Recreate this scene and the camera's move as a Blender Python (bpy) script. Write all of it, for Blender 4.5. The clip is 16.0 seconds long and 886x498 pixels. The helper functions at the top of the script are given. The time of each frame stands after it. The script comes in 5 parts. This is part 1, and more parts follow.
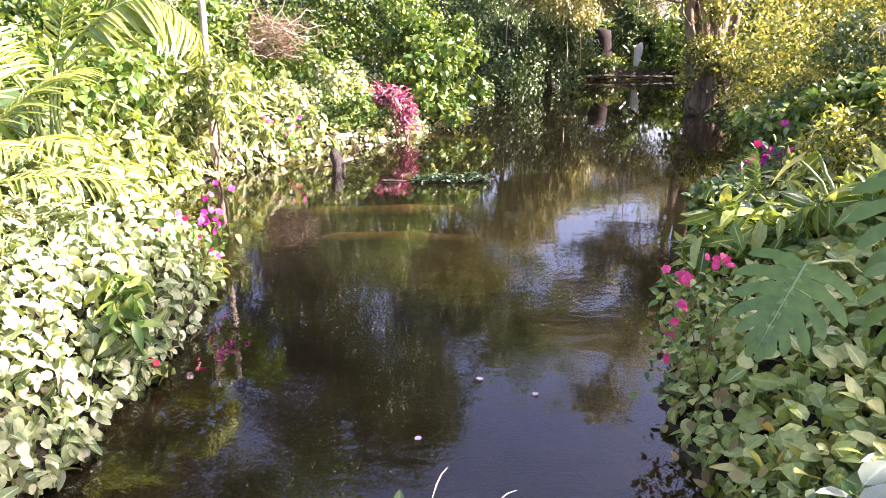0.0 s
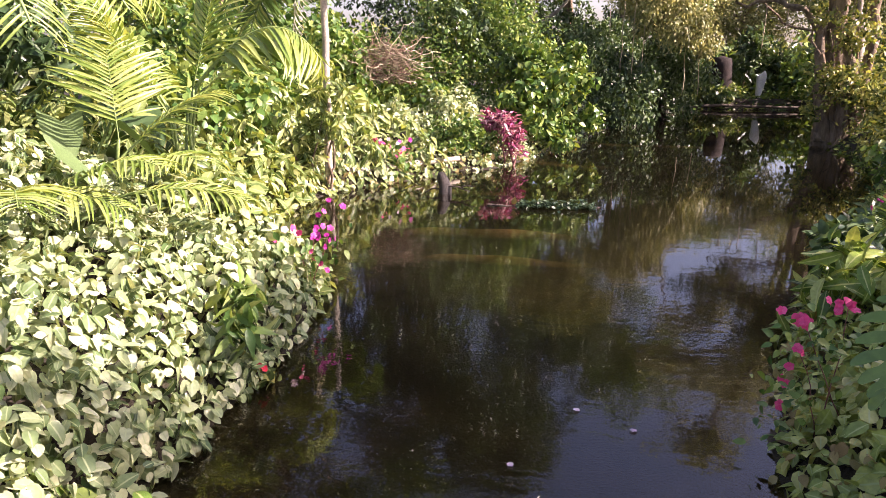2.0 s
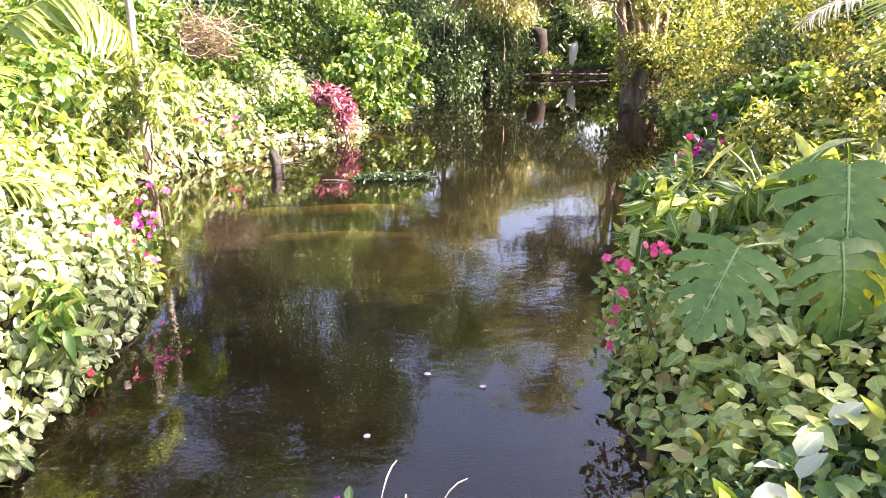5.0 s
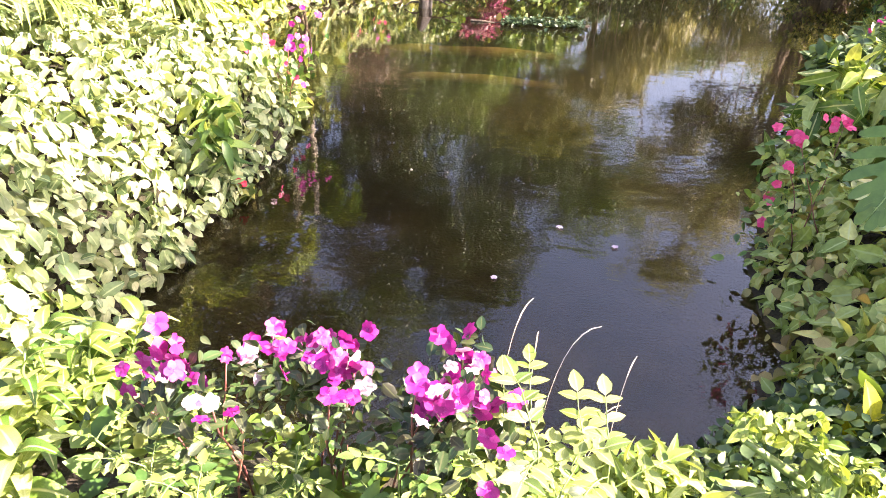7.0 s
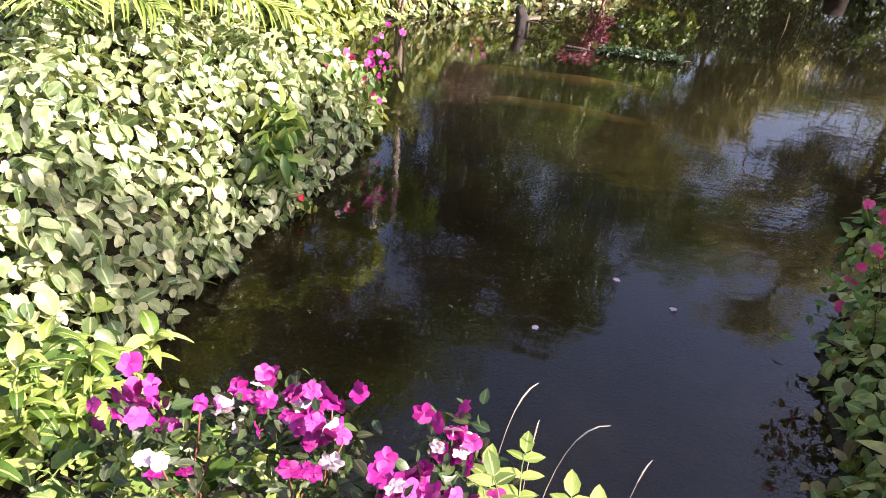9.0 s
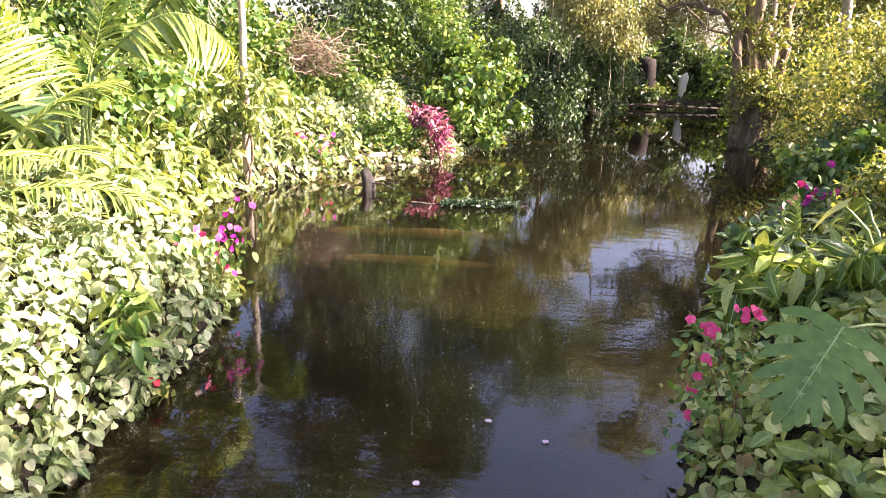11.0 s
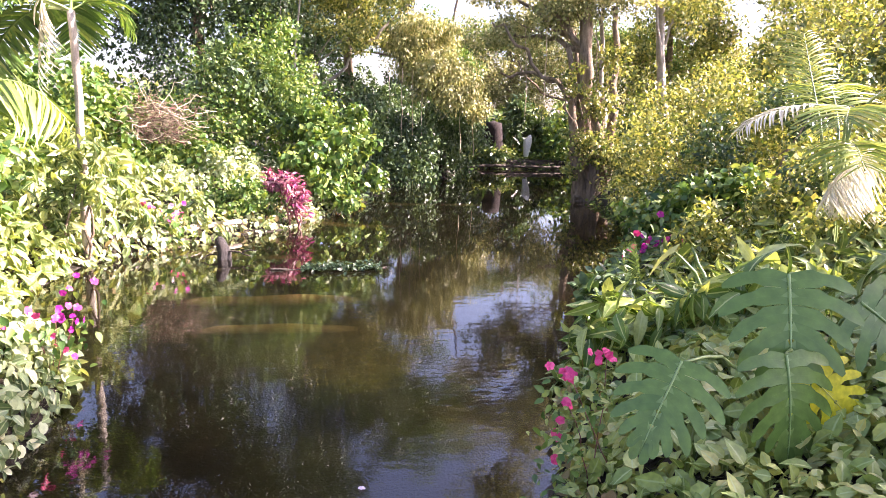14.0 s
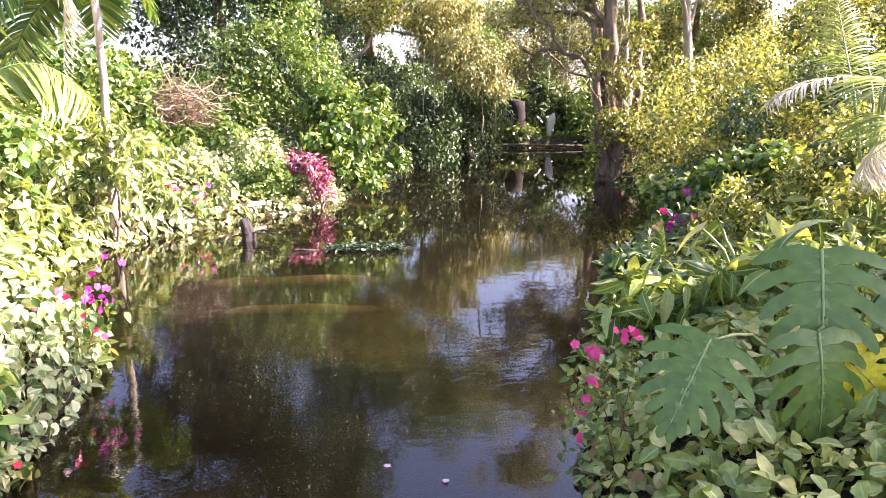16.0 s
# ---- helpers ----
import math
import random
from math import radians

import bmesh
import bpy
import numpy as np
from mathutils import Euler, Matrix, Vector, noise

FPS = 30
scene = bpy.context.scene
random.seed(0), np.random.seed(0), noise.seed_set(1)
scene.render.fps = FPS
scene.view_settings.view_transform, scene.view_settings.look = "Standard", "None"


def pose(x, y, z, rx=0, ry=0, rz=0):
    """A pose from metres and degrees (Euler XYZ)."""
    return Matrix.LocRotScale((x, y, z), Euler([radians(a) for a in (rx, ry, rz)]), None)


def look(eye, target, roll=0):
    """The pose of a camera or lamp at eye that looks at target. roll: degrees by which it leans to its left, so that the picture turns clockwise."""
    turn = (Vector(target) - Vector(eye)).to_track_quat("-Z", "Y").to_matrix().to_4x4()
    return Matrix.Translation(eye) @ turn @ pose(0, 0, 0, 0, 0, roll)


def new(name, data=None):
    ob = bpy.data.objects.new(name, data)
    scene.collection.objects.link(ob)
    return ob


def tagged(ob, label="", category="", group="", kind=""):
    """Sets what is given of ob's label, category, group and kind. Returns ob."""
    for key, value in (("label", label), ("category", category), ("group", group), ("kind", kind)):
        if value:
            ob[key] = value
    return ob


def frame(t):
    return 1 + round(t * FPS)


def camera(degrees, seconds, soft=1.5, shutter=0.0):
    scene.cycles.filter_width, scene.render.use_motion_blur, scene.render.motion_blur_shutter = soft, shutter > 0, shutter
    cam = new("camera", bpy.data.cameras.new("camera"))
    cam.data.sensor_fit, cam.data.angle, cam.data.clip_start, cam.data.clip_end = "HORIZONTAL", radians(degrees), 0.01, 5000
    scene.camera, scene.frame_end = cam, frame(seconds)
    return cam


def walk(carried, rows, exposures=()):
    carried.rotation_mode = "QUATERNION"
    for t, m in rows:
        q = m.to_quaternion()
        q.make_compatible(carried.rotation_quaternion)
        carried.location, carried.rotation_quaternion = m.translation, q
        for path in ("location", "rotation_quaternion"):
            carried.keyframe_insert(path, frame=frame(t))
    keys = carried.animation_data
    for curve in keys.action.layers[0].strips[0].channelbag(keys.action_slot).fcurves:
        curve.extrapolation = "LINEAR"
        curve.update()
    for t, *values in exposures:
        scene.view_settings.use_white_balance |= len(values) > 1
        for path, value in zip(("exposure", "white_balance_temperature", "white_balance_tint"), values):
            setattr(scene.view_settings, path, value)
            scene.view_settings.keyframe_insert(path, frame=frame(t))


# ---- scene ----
cam = camera(66.1, 16.0, soft=0.7)
PATH = [
    (0, (0.302, -0.184, 1.786), (0.211, 1.338, 1.299), -0.3),
    (0.5, (0.29, -0.191, 1.791), (0.101, 1.328, 1.326), -0.6),
    (1, (0.296, -0.194, 1.793), (-0.008, 1.313, 1.351), 0.1),
    (1.5, (0.303, -0.189, 1.791), (-0.047, 1.313, 1.363), -0.2),
    (2, (0.298, -0.213, 1.796), (-0.03, 1.292, 1.363), 0.2),
    (2.5, (0.305, -0.178, 1.79), (0.09, 1.347, 1.359), 0.0),
    (3, (0.311, -0.172, 1.793), (0.198, 1.369, 1.377), -0.2),
    (5.5, (0.296, -0.189, 1.745), (0.338, 1.312, 1.191), -0.5),
    (6, (0.262, -0.245, 1.728), (0.254, 1.199, 1.039), 0.5),
    (6.5, (0.233, -0.238, 1.702), (0.104, 1.174, 0.959), 0.6),
    (7, (0.237, -0.164, 1.698), (0.002, 1.202, 0.898), 1.9),
    (7.5, (0.283, -0.05, 1.714), (-0.209, 1.232, 0.891), 2.8),
    (8, (0.318, 0.024, 1.719), (-0.294, 1.184, 0.802), 2.9),
    (8.5, (0.332, 0.046, 1.726), (-0.271, 1.231, 0.838), 2.3),
    (9, (0.361, 0.048, 1.75), (-0.066, 1.376, 0.964), 4.6),
    (9.5, (0.368, 0.03, 1.779), (0.065, 1.464, 1.139), 4.5),
    (10, (0.384, -0.014, 1.809), (0.121, 1.47, 1.271), 3.2),
    (12.5, (0.397, -0.01, 1.804), (0.347, 1.55, 1.458), 1.5),
    (13, (0.397, -0.013, 1.807), (0.38, 1.559, 1.512), 1.5),
    (13.5, (0.396, -0.022, 1.805), (0.462, 1.55, 1.515), 1.6),
    (14, (0.398, -0.032, 1.808), (0.539, 1.534, 1.514), 1.3),
    (14.5, (0.393, -0.034, 1.802), (0.521, 1.531, 1.495), 1.3),
    (15, (0.406, -0.003, 1.795), (0.531, 1.558, 1.471), 1.0),
    (15.5, (0.401, -0.013, 1.798), (0.541, 1.546, 1.462), 0.6),
    (16, (0.398, -0.011, 1.794), (0.485, 1.55, 1.454), 0.5),
]
EXPOSURES = [(t, v + 0.60 + (0.74 if 5 < t < 7.2 else (0.46 if t > 12 else (0.58 if t > 9.2 else 0.50))), kelvin, 31 if 5 < t < 11 else 41) for t, v, kelvin in (
    (0, 1.77, 6530), (0.5, 1.64, 6550), (1, 1.15, 6580), (1.5, 0.85, 6680), (2, 0.80, 6680), (2.5, 0.92, 6780), (3, 1.20, 6730), (5.5, 1.88, 6950), (6, 1.89, 7000), (6.5, 1.80, 7100), (7, 1.78, 7100),
    (7.5, 1.27, 6700), (8, 0.80, 6650), (8.5, 0.78, 6600), (9, 0.90, 6650), (9.5, 1.30, 6900), (10, 1.40, 6900), (12.5, 1.70, 6440), (14, 1.72, 6370), (16, 1.78, 6460))]
walk(cam, [(t, look(eye, target, roll)) for t, eye, target, roll in PATH], EXPOSURES)

# ---- world, sun ----
SUN_AZ, SUN_EL = 86.0, 37.0     # degrees from +y towards +x; above the horizon
world = bpy.data.worlds.new("sky")
scene.world = world
world.use_nodes = True
wn = world.node_tree.nodes
sky = wn.new("ShaderNodeTexSky")
sky.sky_type = "NISHITA"
sky.sun_disc = False
sky.sun_elevation = radians(SUN_EL)
sky.sun_rotation = radians(SUN_AZ)
sky.air_density, sky.dust_density = 1.0, 3.0
wn["Background"].inputs["Strength"].default_value = 0.088
world.node_tree.links.new(sky.outputs["Color"], wn["Background"].inputs["Color"])
sun_data = bpy.data.lights.new("sun", "SUN")
sun_data.energy, sun_data.angle, sun_data.color = 5.0, radians(0.6), (1.0, 0.93, 0.78)
sun = new("sun", sun_data)
sa, se = radians(SUN_AZ), radians(SUN_EL)
sun.matrix_basis = look((0, 0, 30), (-math.sin(sa) * math.cos(se) * 10, -math.cos(sa) * math.cos(se) * 10, 30 - math.sin(se) * 10))

# ---- materials ----
def mat_base(name):
    m = bpy.data.materials.new(name)
    m.use_nodes = True
    nt = m.node_tree
    nt.nodes.clear()
    out = nt.nodes.new("ShaderNodeOutputMaterial")
    return m, nt, out


def ramp(nt, cols, stops=None):
    r = nt.nodes.new("ShaderNodeValToRGB")
    el = r.color_ramp.elements
    n = len(cols)
    stops = stops or [i / max(1, n - 1) for i in range(n)]
    while len(el) < n:
        el.new(0.5)
    for e, c, s in zip(el, cols, stops):
        e.position, e.color = s, (*c, 1)
    return r


def leaf_mat(name, cols, rough=0.42, through_light=0.35, yellow=(1.25, 1.15, 0.45), scale=40.0, rib=None):
    """Leaf: one hue a leaf, mottling, gloss, and light that comes through the blade."""
    m, nt, out = mat_base(name)
    N, L = nt.nodes.new, nt.links.new
    info, geo = N("ShaderNodeObjectInfo"), N("ShaderNodeNewGeometry")
    add = N("ShaderNodeMath"); add.operation = "ADD"
    L(info.outputs["Random"], add.inputs[0]); L(geo.outputs["Random Per Island"], add.inputs[1])
    fr = N("ShaderNodeMath"); fr.operation = "FRACT"
    L(add.outputs[0], fr.inputs[0])
    r = ramp(nt, cols)
    L(fr.outputs[0], r.inputs["Fac"])
    tc = N("ShaderNodeTexCoord")
    nz = N("ShaderNodeTexNoise"); nz.inputs["Scale"].default_value = scale; nz.inputs["Detail"].default_value = 4
    L(tc.outputs["Object"], nz.inputs["Vector"])
    mot = ramp(nt, [(0.72, 0.74, 0.7), (1.12, 1.1, 1.05)], [0.3, 0.7])
    L(nz.outputs["Fac"], mot.inputs["Fac"])
    mul = N("ShaderNodeMix"); mul.data_type = "RGBA"; mul.blend_type = "MULTIPLY"; mul.inputs["Factor"].default_value = 1
    L(r.outputs["Color"], mul.inputs["A"]); L(mot.outputs["Color"], mul.inputs["B"])
    col = mul.outputs["Result"]
    if rib:
        at = N("ShaderNodeAttribute"); at.attribute_name = "rib"
        rr = ramp(nt, [(0, 0, 0), (1, 1, 1)], [0.82, 0.97])
        L(at.outputs["Fac"], rr.inputs["Fac"])
        mx = N("ShaderNodeMix"); mx.data_type = "RGBA"
        L(rr.outputs["Color"], mx.inputs["Factor"]); L(col, mx.inputs["A"]); mx.inputs["B"].default_value = (*rib, 1)
        col = mx.outputs["Result"]
    p = N("ShaderNodeBsdfPrincipled")
    L(col, p.inputs["Base Color"])
    p.inputs["Roughness"].default_value = rough
    p.inputs["IOR"].default_value = 1.45
    bump = N("ShaderNodeBump"); bump.inputs["Strength"].default_value = 0.25; bump.inputs["Distance"].default_value = 0.004
    nz2 = N("ShaderNodeTexNoise"); nz2.inputs["Scale"].default_value = scale * 2.2
    L(tc.outputs["Object"], nz2.inputs["Vector"])
    L(nz2.outputs["Fac"], bump.inputs["Height"]); L(bump.outputs["Normal"], p.inputs["Normal"])
    tr = N("ShaderNodeBsdfTranslucent")
    tint = N("ShaderNodeMix"); tint.data_type = "RGBA"; tint.blend_type = "MULTIPLY"; tint.inputs["Factor"].default_value = 1
    L(col, tint.inputs["A"]); tint.inputs["B"].default_value = (*yellow, 1)
    L(tint.outputs["Result"], tr.inputs["Color"])
    mix = N("ShaderNodeMixShader"); mix.inputs["Fac"].default_value = 0.72 * through_light
    L(p.outputs[0], mix.inputs[1]); L(tr.outputs[0], mix.inputs[2])
    L(mix.outputs[0], out.inputs["Surface"])
    return m


def rough_mat(name, cols, scale=6.0, rough=0.85, bump_s=0.6, bump_d=0.02, stretch=(1, 1, 1), fine=60.0):
    """Bark, soil, wood: broad stains and fine grain with relief."""
    m, nt, out = mat_base(name)
    N, L = nt.nodes.new, nt.links.new
    tc, mp = N("ShaderNodeTexCoord"), N("ShaderNodeMapping")
    mp.inputs["Scale"].default_value = stretch
    L(tc.outputs["Object"], mp.inputs["Vector"])
    a = N("ShaderNodeTexNoise"); a.inputs["Scale"].default_value = scale; a.inputs["Detail"].default_value = 8
    b = N("ShaderNodeTexNoise"); b.inputs["Scale"].default_value = fine; b.inputs["Detail"].default_value = 4
    L(mp.outputs[0], a.inputs["Vector"]); L(mp.outputs[0], b.inputs["Vector"])
    r = ramp(nt, cols, [0.3 + 0.4 * i / max(1, len(cols) - 1) for i in range(len(cols))])
    L(a.outputs["Fac"], r.inputs["Fac"])
    g = ramp(nt, [(0.65, 0.65, 0.65), (1.15, 1.15, 1.15)], [0.3, 0.7])
    L(b.outputs["Fac"], g.inputs["Fac"])
    mul = N("ShaderNodeMix"); mul.data_type = "RGBA"; mul.blend_type = "MULTIPLY"; mul.inputs["Factor"].default_value = 1
    L(r.outputs["Color"], mul.inputs["A"]); L(g.outputs["Color"], mul.inputs["B"])
    p = N("ShaderNodeBsdfPrincipled"); p.inputs["Roughness"].default_value = rough
    L(mul.outputs["Result"], p.inputs["Base Color"])
    sm = N("ShaderNodeMath"); sm.operation = "ADD"
    L(a.outputs["Fac"], sm.inputs[0]); L(b.outputs["Fac"], sm.inputs[1])
    bp = N("ShaderNodeBump"); bp.inputs["Strength"].default_value = bump_s; bp.inputs["Distance"].default_value = bump_d
    L(sm.outputs[0], bp.inputs["Height"]); L(bp.outputs["Normal"], p.inputs["Normal"])
    L(p.outputs[0], out.inputs["Surface"])
    return m


def water_mat():
    """Clear brown river water: rippled mirror over a tinted see-through body."""
    m, nt, out = mat_base("river_water")
    N, L = nt.nodes.new, nt.links.new
    tc = N("ShaderNodeTexCoord")
    mp = N("ShaderNodeMapping"); mp.inputs["Scale"].default_value = (0.8, 1.6, 1)
    L(tc.outputs["Object"], mp.inputs["Vector"])
    a = N("ShaderNodeTexNoise"); a.inputs["Scale"].default_value = 2.6; a.inputs["Detail"].default_value = 1; a.inputs["Distortion"].default_value = 0.8
    b = N("ShaderNodeTexNoise"); b.inputs["Scale"].default_value = 10; b.inputs["Detail"].default_value = 1.5; b.inputs["Distortion"].default_value = 0.5
    c = N("ShaderNodeTexNoise"); c.inputs["Scale"].default_value = 0.45; c.inputs["Detail"].default_value = 2
    for n in (a, b, c):
        L(mp.outputs[0], n.inputs["Vector"])
    ca = ramp(nt, [(0.35, 0.35, 0.35), (1, 1, 1)], [0.42, 0.66])
    L(c.outputs["Fac"], ca.inputs["Fac"])
    bm = N("ShaderNodeMath"); bm.operation = "MULTIPLY"
    L(b.outputs["Fac"], bm.inputs[0]); L(ca.outputs["Color"], bm.inputs[1])
    bm2 = N("ShaderNodeMath"); bm2.operation = "MULTIPLY_ADD"; bm2.inputs[1].default_value = 0.6
    am = N("ShaderNodeMath"); am.operation = "MULTIPLY"
    cb = ramp(nt, [(0.4, 0.4, 0.4), (1, 1, 1)], [0.40, 0.62])
    L(c.outputs["Fac"], cb.inputs["Fac"])
    L(a.outputs["Fac"], am.inputs[0]); L(cb.outputs["Color"], am.inputs[1])
    sep = N("ShaderNodeSeparateXYZ")
    L(tc.outputs["Object"], sep.inputs[0])
    calm = N("ShaderNodeMapRange"); calm.inputs["From Min"].default_value = 5.0; calm.inputs["From Max"].default_value = 9.5
    calm.inputs["To Min"].default_value = 0.046; calm.inputs["To Max"].default_value = 0.005
    L(sep.outputs["Y"], calm.inputs["Value"])
    L(bm.outputs[0], bm2.inputs[0]); L(am.outputs[0], bm2.inputs[2])
    bp = N("ShaderNodeBump"); bp.inputs["Distance"].default_value = 0.05
    L(calm.outputs[0], bp.inputs["Strength"])
    L(bm2.outputs[0], bp.inputs["Height"])
    fr = N("ShaderNodeFresnel"); fr.inputs["IOR"].default_value = 1.48
    L(bp.outputs["Normal"], fr.inputs["Normal"])
    gl = N("ShaderNodeBsdfGlossy"); gl.inputs["Roughness"].default_value = 0.0
    gl.inputs["Color"].default_value = (0.95, 0.95, 0.95, 1)
    L(bp.outputs["Normal"], gl.inputs["Normal"])
    body = N("ShaderNodeBsdfTransparent"); body.inputs["Color"].default_value = (0.86, 0.76, 0.52, 1)
    silt = N("ShaderNodeBsdfDiffuse"); silt.inputs["Color"].default_value = (0.024, 0.020, 0.011, 1)
    under = N("ShaderNodeMixShader"); under.inputs["Fac"].default_value = 0.14
    L(body.outputs[0], under.inputs[1]); L(silt.outputs[0], under.inputs[2])
    mix = N("ShaderNodeMixShader")
    L(fr.outputs[0], mix.inputs["Fac"]); L(under.outputs[0], mix.inputs[1]); L(gl.outputs[0], mix.inputs[2])
    L(mix.outputs[0], out.inputs["Surface"])
    return m


def ground_mat():
    """Dark leaf mould on land, brown silt and sand on the river bed."""
    m = rough_mat("ground_soil", [(0.018, 0.013, 0.008), (0.035, 0.026, 0.015), (0.025, 0.028, 0.010)], 3.0, 0.95, 0.8, 0.03)
    nt = m.node_tree
    N, L = nt.nodes.new, nt.links.new
    p = [n for n in nt.nodes if n.type == "BSDF_PRINCIPLED"][0]
    soil = p.inputs["Base Color"].links[0].from_socket
    geo, sep = N("ShaderNodeNewGeometry"), N("ShaderNodeSeparateXYZ")
    L(geo.outputs["Position"], sep.inputs[0])
    lo = N("ShaderNodeMapRange"); lo.inputs["From Min"].default_value = -0.02; lo.inputs["From Max"].default_value = 0.06
    L(sep.outputs["Z"], lo.inputs["Value"])
    nz = N("ShaderNodeTexNoise"); nz.inputs["Scale"].default_value = 1.3; nz.inputs["Detail"].default_value = 6
    L(geo.outputs["Position"], nz.inputs["Vector"])
    r0 = ramp(nt, [(0.011, 0.008, 0.004), (0.026, 0.019, 0.009), (0.058, 0.041, 0.018)], [0.35, 0.52, 0.68])
    at = N("ShaderNodeAttribute"); at.attribute_name = "sand"
    hi = ramp(nt, [(0, 0, 0), (1, 1, 1)], [0.25, 1.0])
    L(at.outputs["Fac"], hi.inputs["Fac"])
    sand = ramp(nt, [(0.38, 0.23, 0.09), (0.85, 0.58, 0.29)], [0.40, 0.60])
    r = N("ShaderNodeMix"); r.data_type = "RGBA"
    L(nz.outputs["Fac"], r0.inputs["Fac"]); L(nz.outputs["Fac"], sand.inputs["Fac"])
    L(hi.outputs[0], r.inputs["Factor"]); L(r0.outputs["Color"], r.inputs["A"]); L(sand.outputs["Color"], r.inputs["B"])
    mx = N("ShaderNodeMix"); mx.data_type = "RGBA"
    L(lo.outputs[0], mx.inputs["Factor"]); L(r.outputs["Result"], mx.inputs["A"]); L(soil, mx.inputs["B"])
    L(mx.outputs["Result"], p.inputs["Base Color"])
    return m


SOIL = ground_mat()
WATER = water_mat()
BARK_DARK = rough_mat("dark_bark", [(0.05, 0.04, 0.03), (0.13, 0.10, 0.075)], 4.0, 0.9, 0.9, 0.03, (3, 3, 0.7))
BARK_BROWN = rough_mat("brown_bark", [(0.11, 0.08, 0.05), (0.36, 0.27, 0.18)], 4.0, 0.9, 0.9, 0.03, (3, 3, 0.7))
BARK_PALE = rough_mat("pale_bark", [(0.26, 0.22, 0.17), (0.48, 0.43, 0.35)], 5.0, 0.8, 0.6, 0.015, (2, 2, 1))
STEM = rough_mat("green_stem", [(0.10, 0.17, 0.04), (0.22, 0.30, 0.09)], 8.0, 0.5, 0.2, 0.005)
STEM_RED = rough_mat("reddish_stem", [(0.16, 0.05, 0.05), (0.28, 0.12, 0.08)], 8.0, 0.5, 0.2, 0.005)
DRY = rough_mat("dry_straw", [(0.44, 0.34, 0.22), (0.68, 0.58, 0.42)], 12.0, 0.8, 0.3, 0.005)
# nearly black base; shade on the far trunk is put into the colour
RUST = rough_mat("red_brown_wood", [(0.008, 0.003, 0.002), (0.018, 0.007, 0.004)], 4.0, 0.9, 0.7, 0.02)
BARK_WET = rough_mat("wet_black_wood", [(0.006, 0.004, 0.003), (0.024, 0.016, 0.011)], 6.0, 0.55, 0.9, 0.02, (3, 3, 0.7))
CLOTH = rough_mat("white_cloth", [(0.66, 0.66, 0.64), (0.82, 0.82, 0.8)], 5.0, 0.8, 0.4, 0.02)

L_IVY = leaf_mat("pale_green_leaf", [(0.075, 0.135, 0.05), (0.21, 0.29, 0.13), (0.37, 0.44, 0.25), (0.60, 0.63, 0.41)], 0.28, 0.30, rib=(0.36, 0.43, 0.22))
L_LANCE = leaf_mat("bright_lance_leaf", [(0.05, 0.10, 0.025), (0.15, 0.23, 0.065), (0.28, 0.35, 0.12), (0.42, 0.45, 0.19)], 0.36, 0.45, rib=(0.40, 0.45, 0.20))
# lightest tone raised to stand in for sun on some of the leaves
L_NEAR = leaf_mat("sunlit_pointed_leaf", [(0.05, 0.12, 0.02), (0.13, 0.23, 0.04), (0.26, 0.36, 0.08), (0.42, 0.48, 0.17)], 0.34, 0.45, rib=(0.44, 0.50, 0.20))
L_BLEACH = leaf_mat("bleached_frond_leaf", [(0.62, 0.58, 0.48), (0.80, 0.77, 0.68)], 0.6, 0.3, (1, 1, 0.9))
L_SYN = leaf_mat("silvery_arrow_leaf", [(0.15, 0.23, 0.055), (0.25, 0.34, 0.085), (0.34, 0.42, 0.125), (0.44, 0.43, 0.14)], 0.42, 0.28, rib=(0.34, 0.43, 0.18))
L_MID = leaf_mat("mid_green_leaf", [(0.03, 0.085, 0.018), (0.085, 0.18, 0.04), (0.17, 0.27, 0.06), (0.27, 0.33, 0.09)], 0.40, 0.38)
L_DARK = leaf_mat("dark_green_leaf", [(0.022, 0.055, 0.022), (0.065, 0.12, 0.045), (0.16, 0.24, 0.10)], 0.38, 0.28)
L_YELLOW = leaf_mat("yellow_green_leaf", [(0.045, 0.085, 0.018), (0.17, 0.215, 0.05), (0.36, 0.38, 0.105), (0.54, 0.50, 0.15)], 0.45, 0.45, (1.15, 1.1, 0.55))
L_OLIVE = leaf_mat("olive_drooping_leaf", [(0.14, 0.17, 0.06), (0.34, 0.36, 0.14), (0.55, 0.51, 0.26)], 0.5, 0.42, (1.1, 1.05, 0.65))
L_PALM = leaf_mat("palm_leaflet", [(0.12, 0.21, 0.04), (0.25, 0.34, 0.08), (0.40, 0.45, 0.15)], 0.34, 0.45, (1.2, 1.12, 0.5))
L_BLUE = leaf_mat("monstera_leaf", [(0.085, 0.17, 0.035), (0.12, 0.21, 0.045)], 0.33, 0.25, scale=9, rib=(0.26, 0.38, 0.14))
# the yellow of light through the blade is put into the base colour
L_GOLD = leaf_mat("backlit_tone_leaf", [(0.58, 0.60, 0.04), (0.70, 0.66, 0.06)], 0.4, 0.6, scale=14, rib=(0.6, 0.62, 0.2))
L_RED = leaf_mat("crimson_leaf", [(0.12, 0.02, 0.06), (0.28, 0.04, 0.13), (0.46, 0.12, 0.24), (0.24, 0.09, 0.09), (0.62, 0.42, 0.42), (0.55, 0.25, 0.32)], 0.38, 0.35, (1.2, 0.6, 0.7))
L_WEED = leaf_mat("water_weed_leaf", [(0.015, 0.04, 0.02), (0.035, 0.07, 0.035), (0.06, 0.10, 0.05)], 0.45, 0.2)
